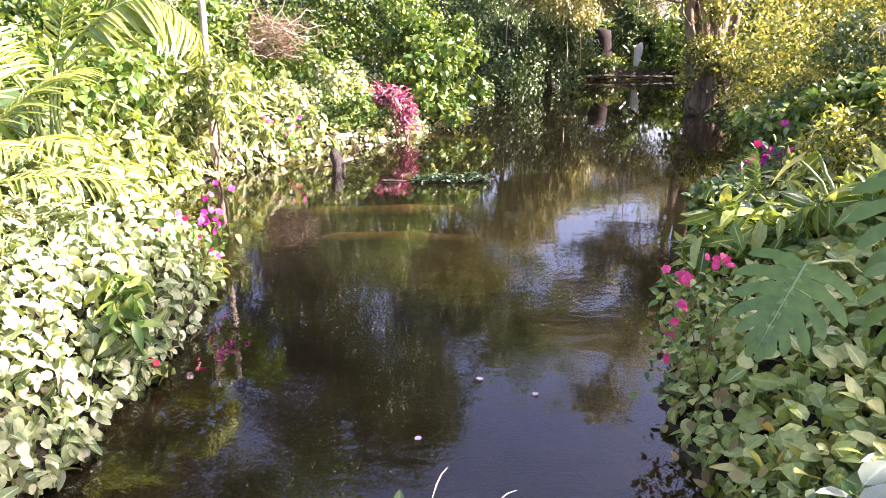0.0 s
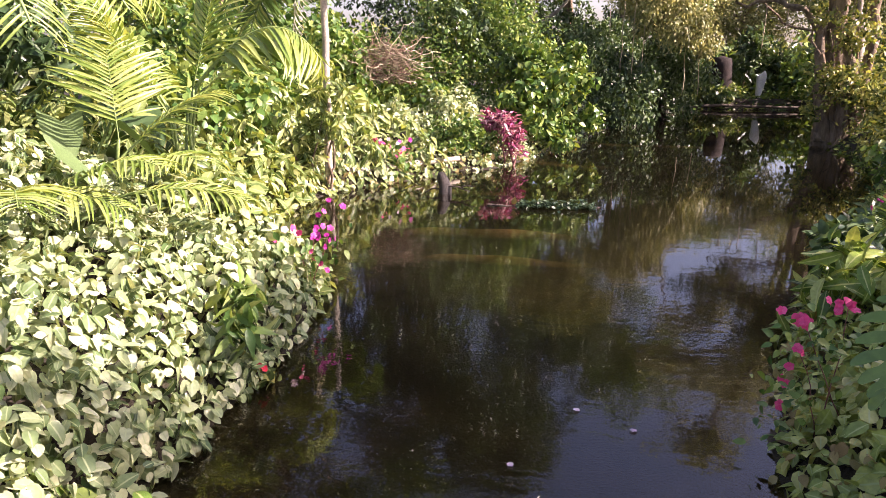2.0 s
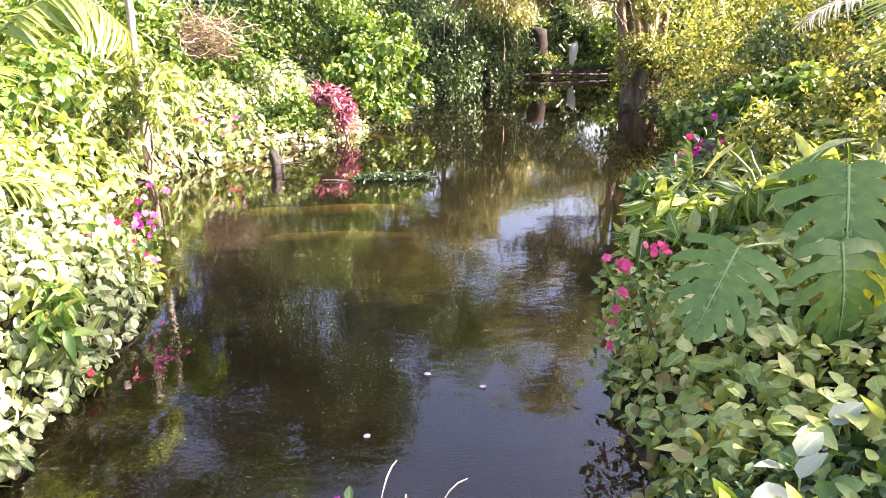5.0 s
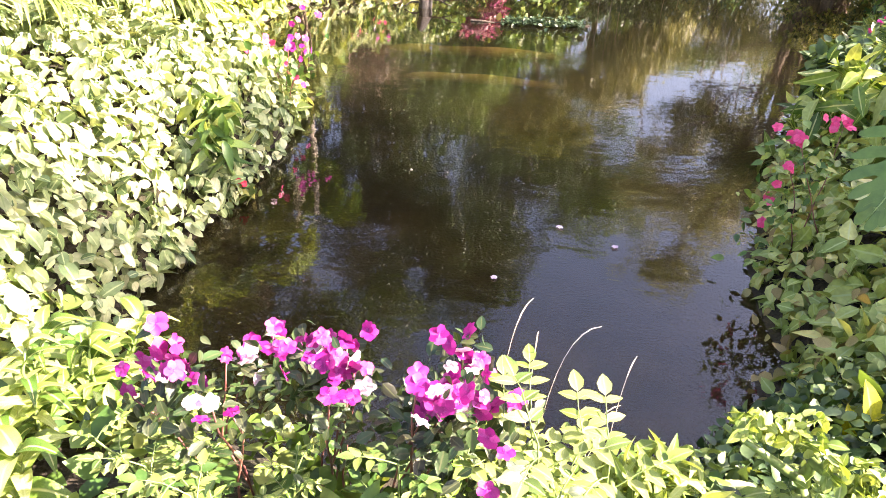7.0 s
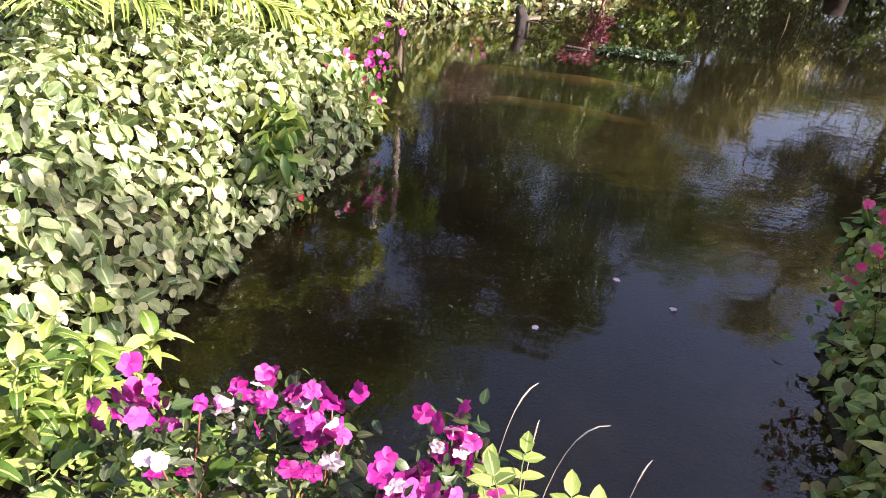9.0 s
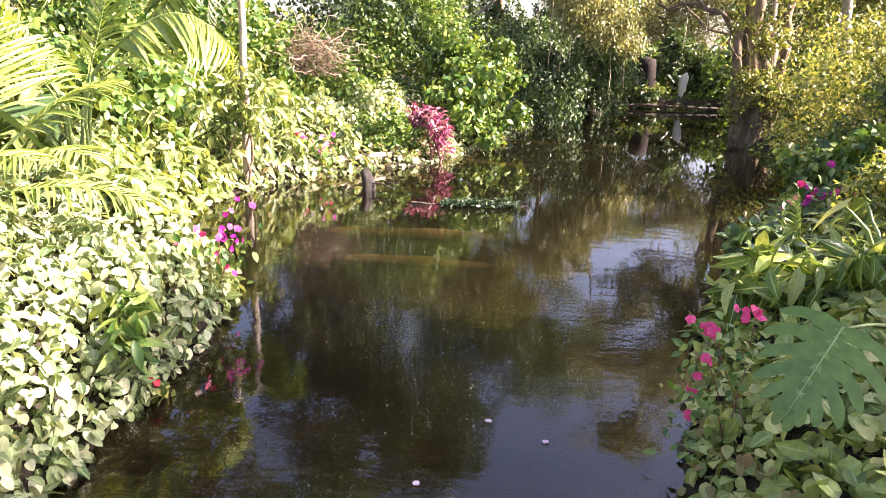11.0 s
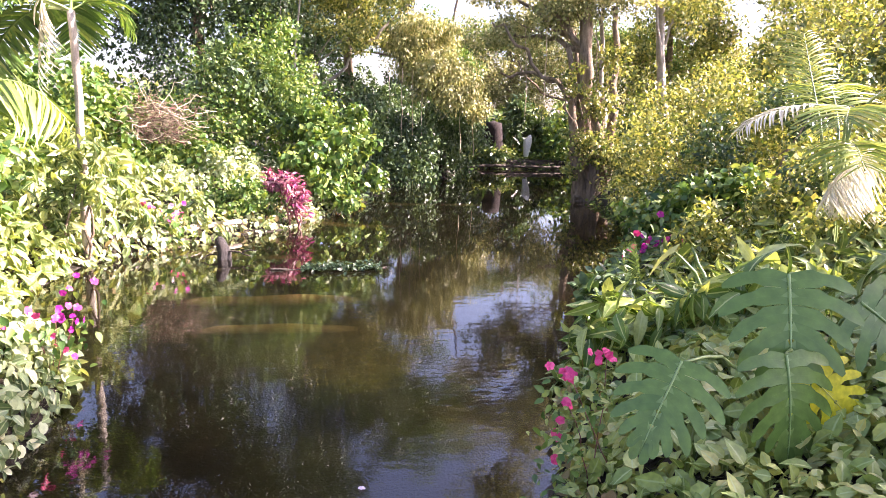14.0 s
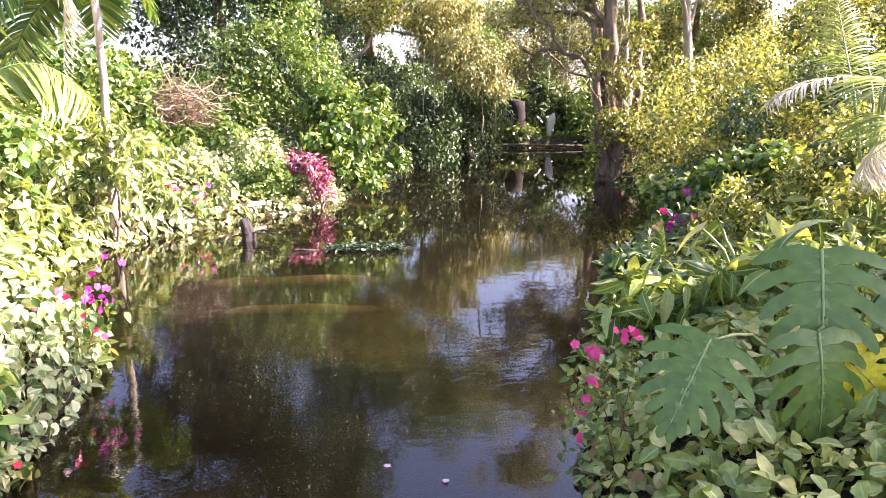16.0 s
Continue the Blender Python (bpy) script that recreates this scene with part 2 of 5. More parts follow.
# paler leaf green; the sunlight on these leaves is put into the colour
L_SUNNY = leaf_mat("sunlit_tone_leaf", [(0.12, 0.21, 0.04), (0.23, 0.32, 0.075), (0.36, 0.42, 0.14)], 0.38, 0.38, rib=(0.36, 0.42, 0.16))
L_SILVER = leaf_mat("silver_leaf", [(0.22, 0.28, 0.20), (0.36, 0.41, 0.32)], 0.32, 0.2, (1, 1, 0.8), rib=(0.30, 0.38, 0.28))
L_IMP = leaf_mat("impatiens_leaf", [(0.018, 0.042, 0.018), (0.04, 0.08, 0.026), (0.03, 0.034, 0.02), (0.065, 0.115, 0.035)], 0.36, 0.2, rib=(0.08, 0.09, 0.04))
L_DEADLEAF = leaf_mat("withered_leaf", [(0.17, 0.125, 0.05), (0.26, 0.21, 0.08), (0.34, 0.30, 0.13)], 0.7, 0.3)
P_MAGENTA = leaf_mat("magenta_petal", [(0.26, 0.008, 0.16), (0.38, 0.015, 0.23), (0.46, 0.03, 0.28), (0.50, 0.10, 0.36)], 0.5, 0.35, (1, 0.6, 1))
P_PINK = leaf_mat("pink_petal", [(0.74, 0.05, 0.20), (0.80, 0.11, 0.28)], 0.5, 0.35, (1, 0.6, 0.9))
P_PALE = leaf_mat("pale_pink_petal", [(0.80, 0.58, 0.72), (0.84, 0.74, 0.79)], 0.5, 0.35, (1, 0.85, 0.95))
P_RED = leaf_mat("scarlet_petal", [(0.62, 0.02, 0.05), (0.70, 0.03, 0.08)], 0.5, 0.35, (1, 0.6, 0.6))

# ---- mesh tools ----
rng = np.random.default_rng(11)


def unit(a):
    return a / np.maximum(np.linalg.norm(a, axis=-1, keepdims=True), 1e-9)


def quad_mesh(name, V, Q, mat, rib=None, smooth=True):
    me = bpy.data.meshes.new(name)
    V, Q = np.asarray(V, np.float32), np.asarray(Q, np.int32)
    me.vertices.add(len(V)); me.vertices.foreach_set("co", V.ravel())
    me.loops.add(Q.size); me.loops.foreach_set("vertex_index", Q.ravel())
    me.polygons.add(len(Q)); me.polygons.foreach_set("loop_start", np.arange(len(Q), dtype=np.int32) * 4)
    me.polygons.foreach_set("use_smooth", np.full(len(Q), smooth))
    if rib is not None:
        me.attributes.new("rib", "FLOAT", "POINT").data.foreach_set("value", np.asarray(rib, np.float32))
    me.update(calc_edges=True)
    if mat:
        me.materials.append(mat)
    return me


def thing(name, at=(0, 0, 0), label="", category="", group="", kind=""):
    ob = new(name)
    ob.empty_display_size = 0.1
    ob.matrix_basis = Matrix.Translation(at)
    return tagged(ob, label, category, group, kind)


def part(name, me, parent, label="", kind="", m=None):
    """A mesh object under a thing. The mesh is in world metres unless m is given."""
    ob = new(name, me)
    ob.parent = parent
    base = Matrix.Translation(-parent.matrix_basis.translation) if parent.parent is None else Matrix.Identity(4)
    ob.matrix_basis = base @ m if m is not None else base
    return tagged(ob, label, "", "", kind)


def solid(name, me, label, category, kind="", group=""):
    return tagged(new(name, me), label, category, group, kind)


def tube(P, R, n=8, cap=True):
    """A bent, tapered round rod through the points P with radii R."""
    P, R = np.asarray(P, float), np.asarray(R, float)
    T = unit(np.gradient(P, axis=0))
    ref = np.array([0.31, 0.95, 0.05]) if abs(T[0][2]) > 0.8 else np.array([0, 0, 1.0])
    A = unit(np.cross(T, ref)); B = np.cross(T, A)
    ang = np.arange(n) * 2 * np.pi / n
    V = P[:, None] + R[:, None, None] * (np.cos(ang)[None, :, None] * A[:, None] + np.sin(ang)[None, :, None] * B[:, None])
    V = V.reshape(-1, 3)
    k = len(P)
    Q = [(i * n + j, i * n + (j + 1) % n, (i + 1) * n + (j + 1) % n, (i + 1) * n + j) for i in range(k - 1) for j in range(n)]
    if cap:
        V = np.vstack([V, P[-1:] + T[-1:] * R[-1] * 0.3])
        c = len(V) - 1
        Q += [((k - 1) * n + j, (k - 1) * n + (j + 1) % n, (k - 1) * n + (j + 2) % n, c) for j in range(0, n - 1, 2)]
    return V, np.array(Q)


def join(bits):
    """Several (V, Q) as one."""
    Vs, Qs, o = [], [], 0
    for V, Q in bits:
        Vs.append(V); Qs.append(np.asarray(Q) + o); o += len(V)
    return np.vstack(Vs), np.vstack(Qs)


def bend(a, b, sag=0.0, wob=0.0, n=8, seed=0):
    """Points from a to b with a sideways wander and an upward bow."""
    r = np.random.default_rng(seed)
    t = np.linspace(0, 1, n)[:, None]
    P = np.asarray(a, float) * (1 - t) + np.asarray(b, float) * t
    w = np.cumsum(r.normal(0, wob, (n, 3)), axis=0); w -= t * w[-1] + (1 - t) * w[0]
    P = P + w
    P[:, 2] += sag * np.sin(np.pi * t[:, 0])
    return P


def blade(ymid, yside, half, fold=0.10, droop=0.18):
    """A folded leaf along +y, one long: rows of left edge, midrib, right edge."""
    V, rib = [], []
    for ym, ys, w in zip(ymid, yside, half):
        zm, zs = -droop * ym * ym, -droop * ys * ys + fold * w * 2
        V += [(-w, ys, zs), (0, ym, zm), (w, ys, zs)]
        rib += [0, 1, 0]
    n = len(half)
    Q = []
    for i in range(n - 1):
        a = 3 * i
        Q += [(a, a + 1, a + 4, a + 3), (a + 1, a + 2, a + 5, a + 4)]
    return np.array(V), np.array(Q), np.array(rib, float)


def wavy_blade():
    """A pointed leaf with a curled tip and an undulating margin."""
    V, rib, rows = [], [], 8
    for i in range(rows):
        t = i / (rows - 1)
        w = 0.19 * math.sin(math.pi * t ** 0.8) ** 0.8 + 0.004
        z = 0.10 * math.sin(math.pi * t) - 0.55 * t ** 2.4
        for q in (-1, 0, 1):
            V.append((q * w, t * (1 - 0.12 * t * t), z + (0.07 * w / 0.19 + 0.035 * math.sin(9 * t + q * 1.1) if q else 0)))
            rib.append(0.0 if q else 1.0)
    Q = [(3 * i + q, 3 * i + q + 1, 3 * i + q + 4, 3 * i + q + 3) for i in range(rows - 1) for q in (0, 1)]
    return np.array(V), np.array(Q), np.array(rib)


LEAF = {
    "ovate": blade([0, .2, .5, .8, 1], [0, .17, .46, .78, 1], [.03, .27, .34, .19, .01], .12, .22),
    "heart": blade([0, .18, .45, .78, 1], [-.14, .06, .4, .76, 1], [.2, .42, .40, .20, .01], .12, .22),
    "round": blade([0, .2, .5, .8, 1], [-.06, .14, .46, .8, 1], [.16, .38, .42, .27, .03], .10, .22),
    "lance": blade([0, .22, .5, .78, 1], [0, .2, .48, .77, 1], [.02, .13, .17, .10, .008], .20, .38),
    "arrow": blade([0, .2, .5, .8, 1], [-.28, .1, .45, .78, 1], [.30, .30, .25, .12, .01], .14, .25),
    "wavy": wavy_blade(),
    "strap": blade([0, .3, .6, .85, 1], [0, .3, .6, .85, 1], [.03, .06, .06, .035, .005], .2, .5),
    "petal": blade([0, .3, .65, .95], [0, .28, .6, .9], [.05, .30, .42, .20], .08, .25),
    "spray": (np.array([(0, 0, 0), (.27, .46, .08), (0, 1, -.14), (-.27, .46, .08)]), np.array([(0, 1, 2, 3)]), np.array([0, 0, 0, 0.0])),
    "needle": (np.array([(0, 0, 0), (.13, .4, .05), (0, 1, -.18), (-.13, .4, .05)]), np.array([(0, 1, 2, 3)]), np.array([0, 0, 0, 0.0])),
}


def leaf_frames(axis, nrm):
    y = unit(axis)
    x = unit(np.cross(y, nrm))
    return x, y, np.cross(x, y)


def spread(kind, pos, axis, nrm, size, wide=1.0):
    """Many leaves of one kind as arrays."""
    V, Q, rib = LEAF[kind]
    x, y, z = leaf_frames(axis, nrm)
    s = np.asarray(size)[:, None, None]
    W = pos[:, None] + s * (V[None, :, 0:1] * wide * x[:, None] + V[None, :, 1:2] * y[:, None] + V[None, :, 2:3] * z[:, None])
    n, k = len(pos), len(V)
    F = (Q[None] + (np.arange(n) * k)[:, None, None]).reshape(-1, 4)
    return W.reshape(-1, 3), F, np.tile(rib, n)


ONE_LEAF = {}


def leaf_mesh(kind, mat):
    if (kind, mat.name) not in ONE_LEAF:
        V, Q, rib = LEAF[kind]
        ONE_LEAF[kind, mat.name] = quad_mesh(kind + "_leaf", V, Q, mat, rib)
    return ONE_LEAF[kind, mat.name]


def foliage(parent, kind, pos, axis, nrm, size, mat, singles=0, wide=1.0, name="leaf", order=None):
    """Leaves on a plant: the first of them, by their place in the plan, as parts, the rest joined."""
    if singles:
        o = np.argsort(pos[:, 1] if order is None else order)
        pos, axis, nrm, size = pos[o], axis[o], nrm[o], size[o]
        x, y, z = leaf_frames(axis[:singles], nrm[:singles])
        me = leaf_mesh(kind, mat)
        for i in range(min(singles, len(pos))):
            s = float(size[i])
            m = Matrix(((x[i][0] * s * wide, y[i][0] * s, z[i][0] * s, pos[i][0]), (x[i][1] * s * wide, y[i][1] * s, z[i][1] * s, pos[i][1]),
                        (x[i][2] * s * wide, y[i][2] * s, z[i][2] * s, pos[i][2]), (0, 0, 0, 1)))
            part(name, me, parent, m=m)
        pos, axis, nrm, size = pos[singles:], axis[singles:], nrm[singles:], size[singles:]
    if len(pos):
        V, F, rib = spread(kind, pos, axis, nrm, size, wide)
        part("foliage", quad_mesh("foliage", V, F, mat, rib), parent, kind="stuff")


def lumps(x, y, f=1.0, ph=0.0):
    """Smooth uneven field, about -1 to 1."""
    return (np.sin(x * 2.1 * f + 1.3 * np.sin(y * 1.7 * f + ph) + ph) + np.sin(y * 2.7 * f + 1.1 * np.sin(x * 2.3 * f - ph)) + 0.6 * np.sin((x + y) * 5.3 * f + ph)) / 2.6


# ---- river plan and ground ----
LEFT_BANK = [(-1.28, 1.45), (-1.42, 2.0), (-1.48, 3.3), (-1.57, 4.1), (-1.72, 4.75), (-2.3, 5.15), (-2.9, 5.8), (-3.15, 7.0), (-3.22, 7.7), (-3.2, 8.3), (-3.0, 8.75), (-2.55, 9.25),
             (-2.27, 9.9), (-1.9, 10.6), (-1.33, 11.0), (-0.96, 12.0), (-0.25, 13.9), (0.1, 15.5), (0.6, 18.2), (1.6, 20.0), (3.0, 24.0), (3.4, 26.6)]
FAR_BANK = [(4.4, 26.7), (6.0, 27.0), (7.6, 27.2)]
RIGHT_BANK = [(7.4, 24.4), (6.1, 20.0), (5.2, 16.2), (5.05, 13.6), (4.6, 11.4), (3.95, 9.7), (3.15, 7.8), (2.5, 6.3), (2.0, 5.3), (1.62, 4.3), (1.46, 3.8), (1.36, 3.4),
              (1.22, 3.0), (1.14, 2.6), (1.18, 2.2), (0.98, 1.78), (0.74, 1.46), (0.42, 1.3), (-0.3, 1.28), (-0.9, 1.38)]
RIVER = np.array(LEFT_BANK + FAR_BANK + RIGHT_BANK)


def bank_distance(x, y):
    """Metres from the waterline, positive on land."""
    p = np.stack([np.ravel(x), np.ravel(y)], -1)
    a, b = RIVER, np.roll(RIVER, -1, axis=0)
    best, inside = np.full(len(p), 1e9), np.zeros(len(p), bool)
    for (ax, ay), (bx, by) in zip(a, b):
        dx, dy = bx - ax, by - ay
        t = np.clip(((p[:, 0] - ax) * dx + (p[:, 1] - ay) * dy) / (dx * dx + dy * dy), 0, 1)
        best = np.minimum(best, np.hypot(p[:, 0] - ax - t * dx, p[:, 1] - ay - t * dy))
        cross = (ay > p[:, 1]) != (by > p[:, 1])
        inside ^= cross & (p[:, 0] < ax + (p[:, 1] - ay) / (dy if abs(dy) > 1e-9 else 1e-9) * dx)
    return np.where(inside, -best, best).reshape(np.shape(x))


def smooth(t):
    t = np.clip(t, 0, 1)
    return t * t * (3 - 2 * t)


# drowned ridges of sand: middle, half length, half width, crest
SAND_RIDGES = [(-0.75, 7.0, 1.3, 0.21, -0.022, 0.4), (-0.5, 5.98, 0.95, 0.15, -0.028, 1.7), (-1.7, 9.4, 1.3, 0.20, -0.07, 3.1),
               (1.4, 15.6, 1.8, 0.30, -0.06, 4.0), (-0.2, 12.3, 1.2, 0.25, -0.08, 2.0)]


def ridge_at(x, y, cx, cy, lx, ly, ph):
    u = (x - cx) / lx
    wave = cy + 0.03 * np.sin(2.1 * u + ph)
    return np.exp(-((y - wave) / ly) ** 2) * smooth((1 - np.abs(u)) / 0.6) * (0.72 + 0.28 * np.sin(5.3 * u + ph) * np.sin(2.9 * u + 1))


def ground_z(x, y):
    d = bank_distance(x, y)
    land = 0.012 + 0.33 * smooth((d - 0.04) / 0.5) + 0.30 * smooth((d - 0.6) / 3.0) + 0.04 * lumps(x, y, 0.7) * smooth(d / 0.5)
    bed = -0.04 - 0.05 * smooth(-d / 0.9) + 0.012 * lumps(x, y, 0.9, 2.0) * smooth(-d / 0.5)
    for cx, cy, lx, ly, top, ph in SAND_RIDGES:
        bed = bed + np.maximum(top - bed, 0) * ridge_at(x, y, cx, cy, lx, ly, ph) * smooth(-d / 0.3)
    return np.where(d > 0, land, bed)


def build_ground():
    xs = np.concatenate([[-2500, -900, -300, -120], np.linspace(-60, -9, 30), np.linspace(-8.8, 12, 150), np.linspace(12.5, 60, 30), [120, 300, 900, 2500]])
    ys = np.concatenate([[-2500, -900, -300, -120], np.linspace(-50, -3, 24), np.linspace(-2.85, 5.5, 66), np.linspace(5.55, 7.5, 50), np.linspace(7.6, 32, 130), np.linspace(33, 80, 20), [120, 300, 900, 2500]])
    X, Y = np.meshgrid(xs, ys)
    Z = ground_z(X, Y)
    V = np.stack([X, Y, Z], -1).reshape(-1, 3)
    w = len(xs)
    i, j = np.meshgrid(np.arange(len(ys) - 1), np.arange(w - 1), indexing="ij")
    a = (i * w + j).ravel()
    Q = np.stack([a, a + 1, a + w + 1, a + w], -1)
    me = quad_mesh("ground", V, Q, SOIL)
    sand = np.zeros(X.size)
    for cx, cy, lx, ly, top, ph in SAND_RIDGES:
        sand = np.maximum(sand, ridge_at(X, Y, cx, cy, lx, ly, ph).ravel())
    me.attributes.new("sand", "FLOAT", "POINT").data.foreach_set("value", sand.astype(np.float32))
    solid("ground", me, "dark damp garden soil sloping into the river bed", "ground", "structure")


build_ground()


def build_water():
    xs, ys = np.linspace(-5.5, 10, 32), np.linspace(0.9, 30, 60)
    X, Y = np.meshgrid(xs, ys)
    V = np.stack([X, Y, 0 * X], -1).reshape(-1, 3)
    w = len(xs)
    i, j = np.meshgrid(np.arange(len(ys) - 1), np.arange(w - 1), indexing="ij")
    a = (i * w + j).ravel()
    Q = np.stack([a, a + 1, a + w + 1, a + w], -1)
    solid("water", quad_mesh("water", V, Q, WATER), "clear brown slow river water with light ripples", "water", "structure")


build_water()


# ---- low growth on the banks ----
def cover(name, label, category, box, D, H, w, n, kind, size, mat, singles=0, lump=0.10, tip=0.6, side=None, wide=1.0, thick=0.16, over=0.03, seed=0, keep=None, loose=0.62):
    """A mat of leaves over a bank: box (x0, x1, y0, y1), reaching D metres from the water and H(x, y, d) high."""
    r = np.random.default_rng(seed)
    x0, x1, y0, y1 = box
    X, Y = r.uniform(x0, x1, n * 6), r.uniform(y0, y1, n * 6)
    d = bank_distance(X, Y)
    e = 0.01
    gx, gy = (bank_distance(X + e, Y) - d) / e, (bank_distance(X, Y + e) - d) / e

    def top(x, y, dd):
        rise = 1 - np.exp(-np.clip(dd + over, 0, 9) / w)
        return H(x, y, dd) * rise * (1 + lump * lumps(x, y, 1.6, seed)) + 0.03

    Z = top(X, Y, d)
    zx = (top(X + e, Y, d + gx * e) - Z) / e
    zy = (top(X, Y + e, d + gy * e) - Z) / e
    slope = np.sqrt(1 + zx * zx + zy * zy)
    ok = (d > -over) & (d < D) & (r.uniform(0, 1, len(X)) < np.minimum(slope, 5) / 5 * 1.6)
    if keep is not None:
        ok &= keep(X, Y, d)
    idx = np.nonzero(ok)[0][:n]
    X, Y, Z, zx, zy, d = X[idx], Y[idx], Z[idx], zx[idx], zy[idx], d[idx]
    k = len(idx)
    nrm = unit(np.stack([-zx, -zy, np.ones(k)], -1))
    pos = np.stack([X, Y, Z], -1) - nrm * (r.uniform(0, 1, k) ** 1.5 * thick)[:, None]
    pos[:, 2] = np.maximum(pos[:, 2], 0.035)
    nrm2 = unit(nrm + np.array([0, 0, 0.25]) + r.normal(0, loose, (k, 3)))
    down = np.array([0, 0, -1.0]) - nrm2 * (-nrm2[:, 2:3])
    axis = unit(down * tip + r.normal(0, 0.5, (k, 3)) + (np.array(side) if side is not None else 0))
    th = thing(name, (float(np.mean(X)), float(np.mean(Y)), 0.0), label, category)
    sz = r.uniform(size[0], size[1], k)
    foliage(th, kind, pos, axis, nrm2, sz, mat, singles, wide)
    return th


cover("ivy_mat", "pale green heart-leaved creeper hanging over the river bank", "creeper", (-4.2, -1.2, 1.2, 4.7), 2.6,
      lambda x, y, d: 0.80 + 0.12 * d + 0.02 * y, 0.42, 12500, "round", (0.036, 0.092), L_IVY, 300, lump=0.24, tip=1.0, wide=0.85, thick=0.19, seed=1, loose=0.66)
cover("broadleaf_bank", "bright green broad-leaved plants crowding the sunny bank", "bank plants", (-5.2, -1.5, 4.2, 8.6), 3.2,
      lambda x, y, d: 0.75 + 0.22 * d, 0.45, 6500, "ovate", (0.07, 0.15), L_LANCE, 200, lump=0.35, thick=0.24, seed=2)
cover("low_creeper", "small-leaved sunlit creeper carpet above the waterline", "creeper", (-5.0, -0.5, 8.1, 13.6), 1.7,
      lambda x, y, d: 0.55 + 0.34 * d, 0.40, 6800, "ovate", (0.05, 0.12), L_IVY, 150, lump=0.4, thick=0.24, seed=3)
cover("upper_creeper", "mid-green creeper climbing the bank under the brushwood", "creeper", (-6.0, -0.5, 8.1, 13.6), 3.8,
      lambda x, y, d: 0.55 + 0.34 * d, 0.40, 6800, "ovate", (0.06, 0.14), L_MID, 100, lump=0.45, thick=0.30, seed=23, keep=lambda x, y, d: d > 1.4)
cover("withered_edge", "withered tan leaves along the waterline", "dead leaves", (-3.6, 0.4, 8.0, 15.0), 0.45,
      lambda x, y, d: 0.42 + 0.3 * d, 0.25, 700, "ovate", (0.06, 0.12), L_DEADLEAF, 100, lump=0.3, seed=13)
cover("withered_edge", "withered tan leaves hanging at the waterline", "dead leaves", (1.0, 2.4, 1.8, 4.5), 0.25,
      lambda x, y, d: 0.34 + 0.3 * d, 0.2, 300, "ovate", (0.045, 0.08), L_DEADLEAF, 80, lump=0.3, seed=14)
cover("lance_leaf_drift", "taller lance-leaved stems among the sunny creeper", "bank plants", (-5.4, -1.9, 4.7, 10.6), 3.2,
      lambda x, y, d: 0.95 + 0.26 * d, 0.5, 2600, "lance", (0.14, 0.27), L_LANCE, 150, lump=0.35, tip=1.2, seed=15)
cover("shaded_bank_growth", "dark leafy growth falling to the water", "bank plants", (-4.0, 4.2, 13.4, 28.0), 3.0,
      lambda x, y, d: 1.5 + 0.5 * d, 0.5, 20000, "spray", (0.08, 0.17), L_DARK, 150, lump=0.3, seed=4)
cover("arrowleaf_mat", "silvery green arrow-leaved creeper tumbling down the bank", "creeper", (0.9, 4.2, 1.7, 4.6), 2.4,
      lambda x, y, d: 0.50 + 0.14 * d, 0.30, 8000, "ovate", (0.055, 0.12), L_SYN, 300, seed=5, over=-0.04, lump=0.16, thick=0.2)
cover("ginger_bank", "glossy lance-leaved plants along the shaded bank", "bank plants", (1.5, 6.0, 4.2, 9.2), 2.6,
      lambda x, y, d: 0.30 + 0.26 * d, 0.35, 6500, "lance", (0.10, 0.22), L_LANCE, 150, lump=0.3, seed=6)
cover("right_bank_growth", "mixed green growth along the far bend of the bank", "bank plants", (3.2, 11.0, 9.0, 26.5), 3.0,
      lambda x, y, d: 0.25 + 0.4 * d, 0.5, 11000, "spray", (0.07, 0.15), L_MID, 0, lump=0.3, seed=7)
cover("far_bank_growth", "pale-leaved low plants on the far bank", "bank plants", (3.0, 9.5, 26.4, 31.0), 3.5,
      lambda x, y, d: 0.22 + 0.3 * d, 0.5, 5500, "spray", (0.12, 0.24), L_MID, 0, lump=0.3, seed=8)


# ---- shrubs and trees ----
def blob_leaves(blobs, n, r, hang=0.0, fill=0.35):
    """Leaf seats over a set of lumpy ellipsoids (centre, radii): place, outward way."""
    sub = []
    for c, q in blobs:
        k = int(10 + 5 * min(3.0, float(np.mean(q))))
        o = unit(r.normal(0, 1, (k, 3)))
        p = np.array(c) + o * np.array(q) * (r.uniform(0.15, 1.0, k) ** 0.6)[:, None]
        s = np.array(q) * r.uniform(0.22, 0.48, k)[:, None]
        sub += list(zip(p, s))
    C, S = np.array([a for a, _ in sub]), np.array([s for _, s in sub])
    vol = S[:, 0] * S[:, 1] + S[:, 0] * S[:, 2]
    pick = r.choice(len(sub), n, p=vol / vol.sum())
    o = unit(r.normal(0, 1, (n, 3)))
    rad = 1 - fill * r.uniform(0, 1, n) ** 1.2 + np.abs(r.normal(0, 0.12, n))
    return C[pick] + o * S[pick] * rad[:, None], unit(o / S[pick])


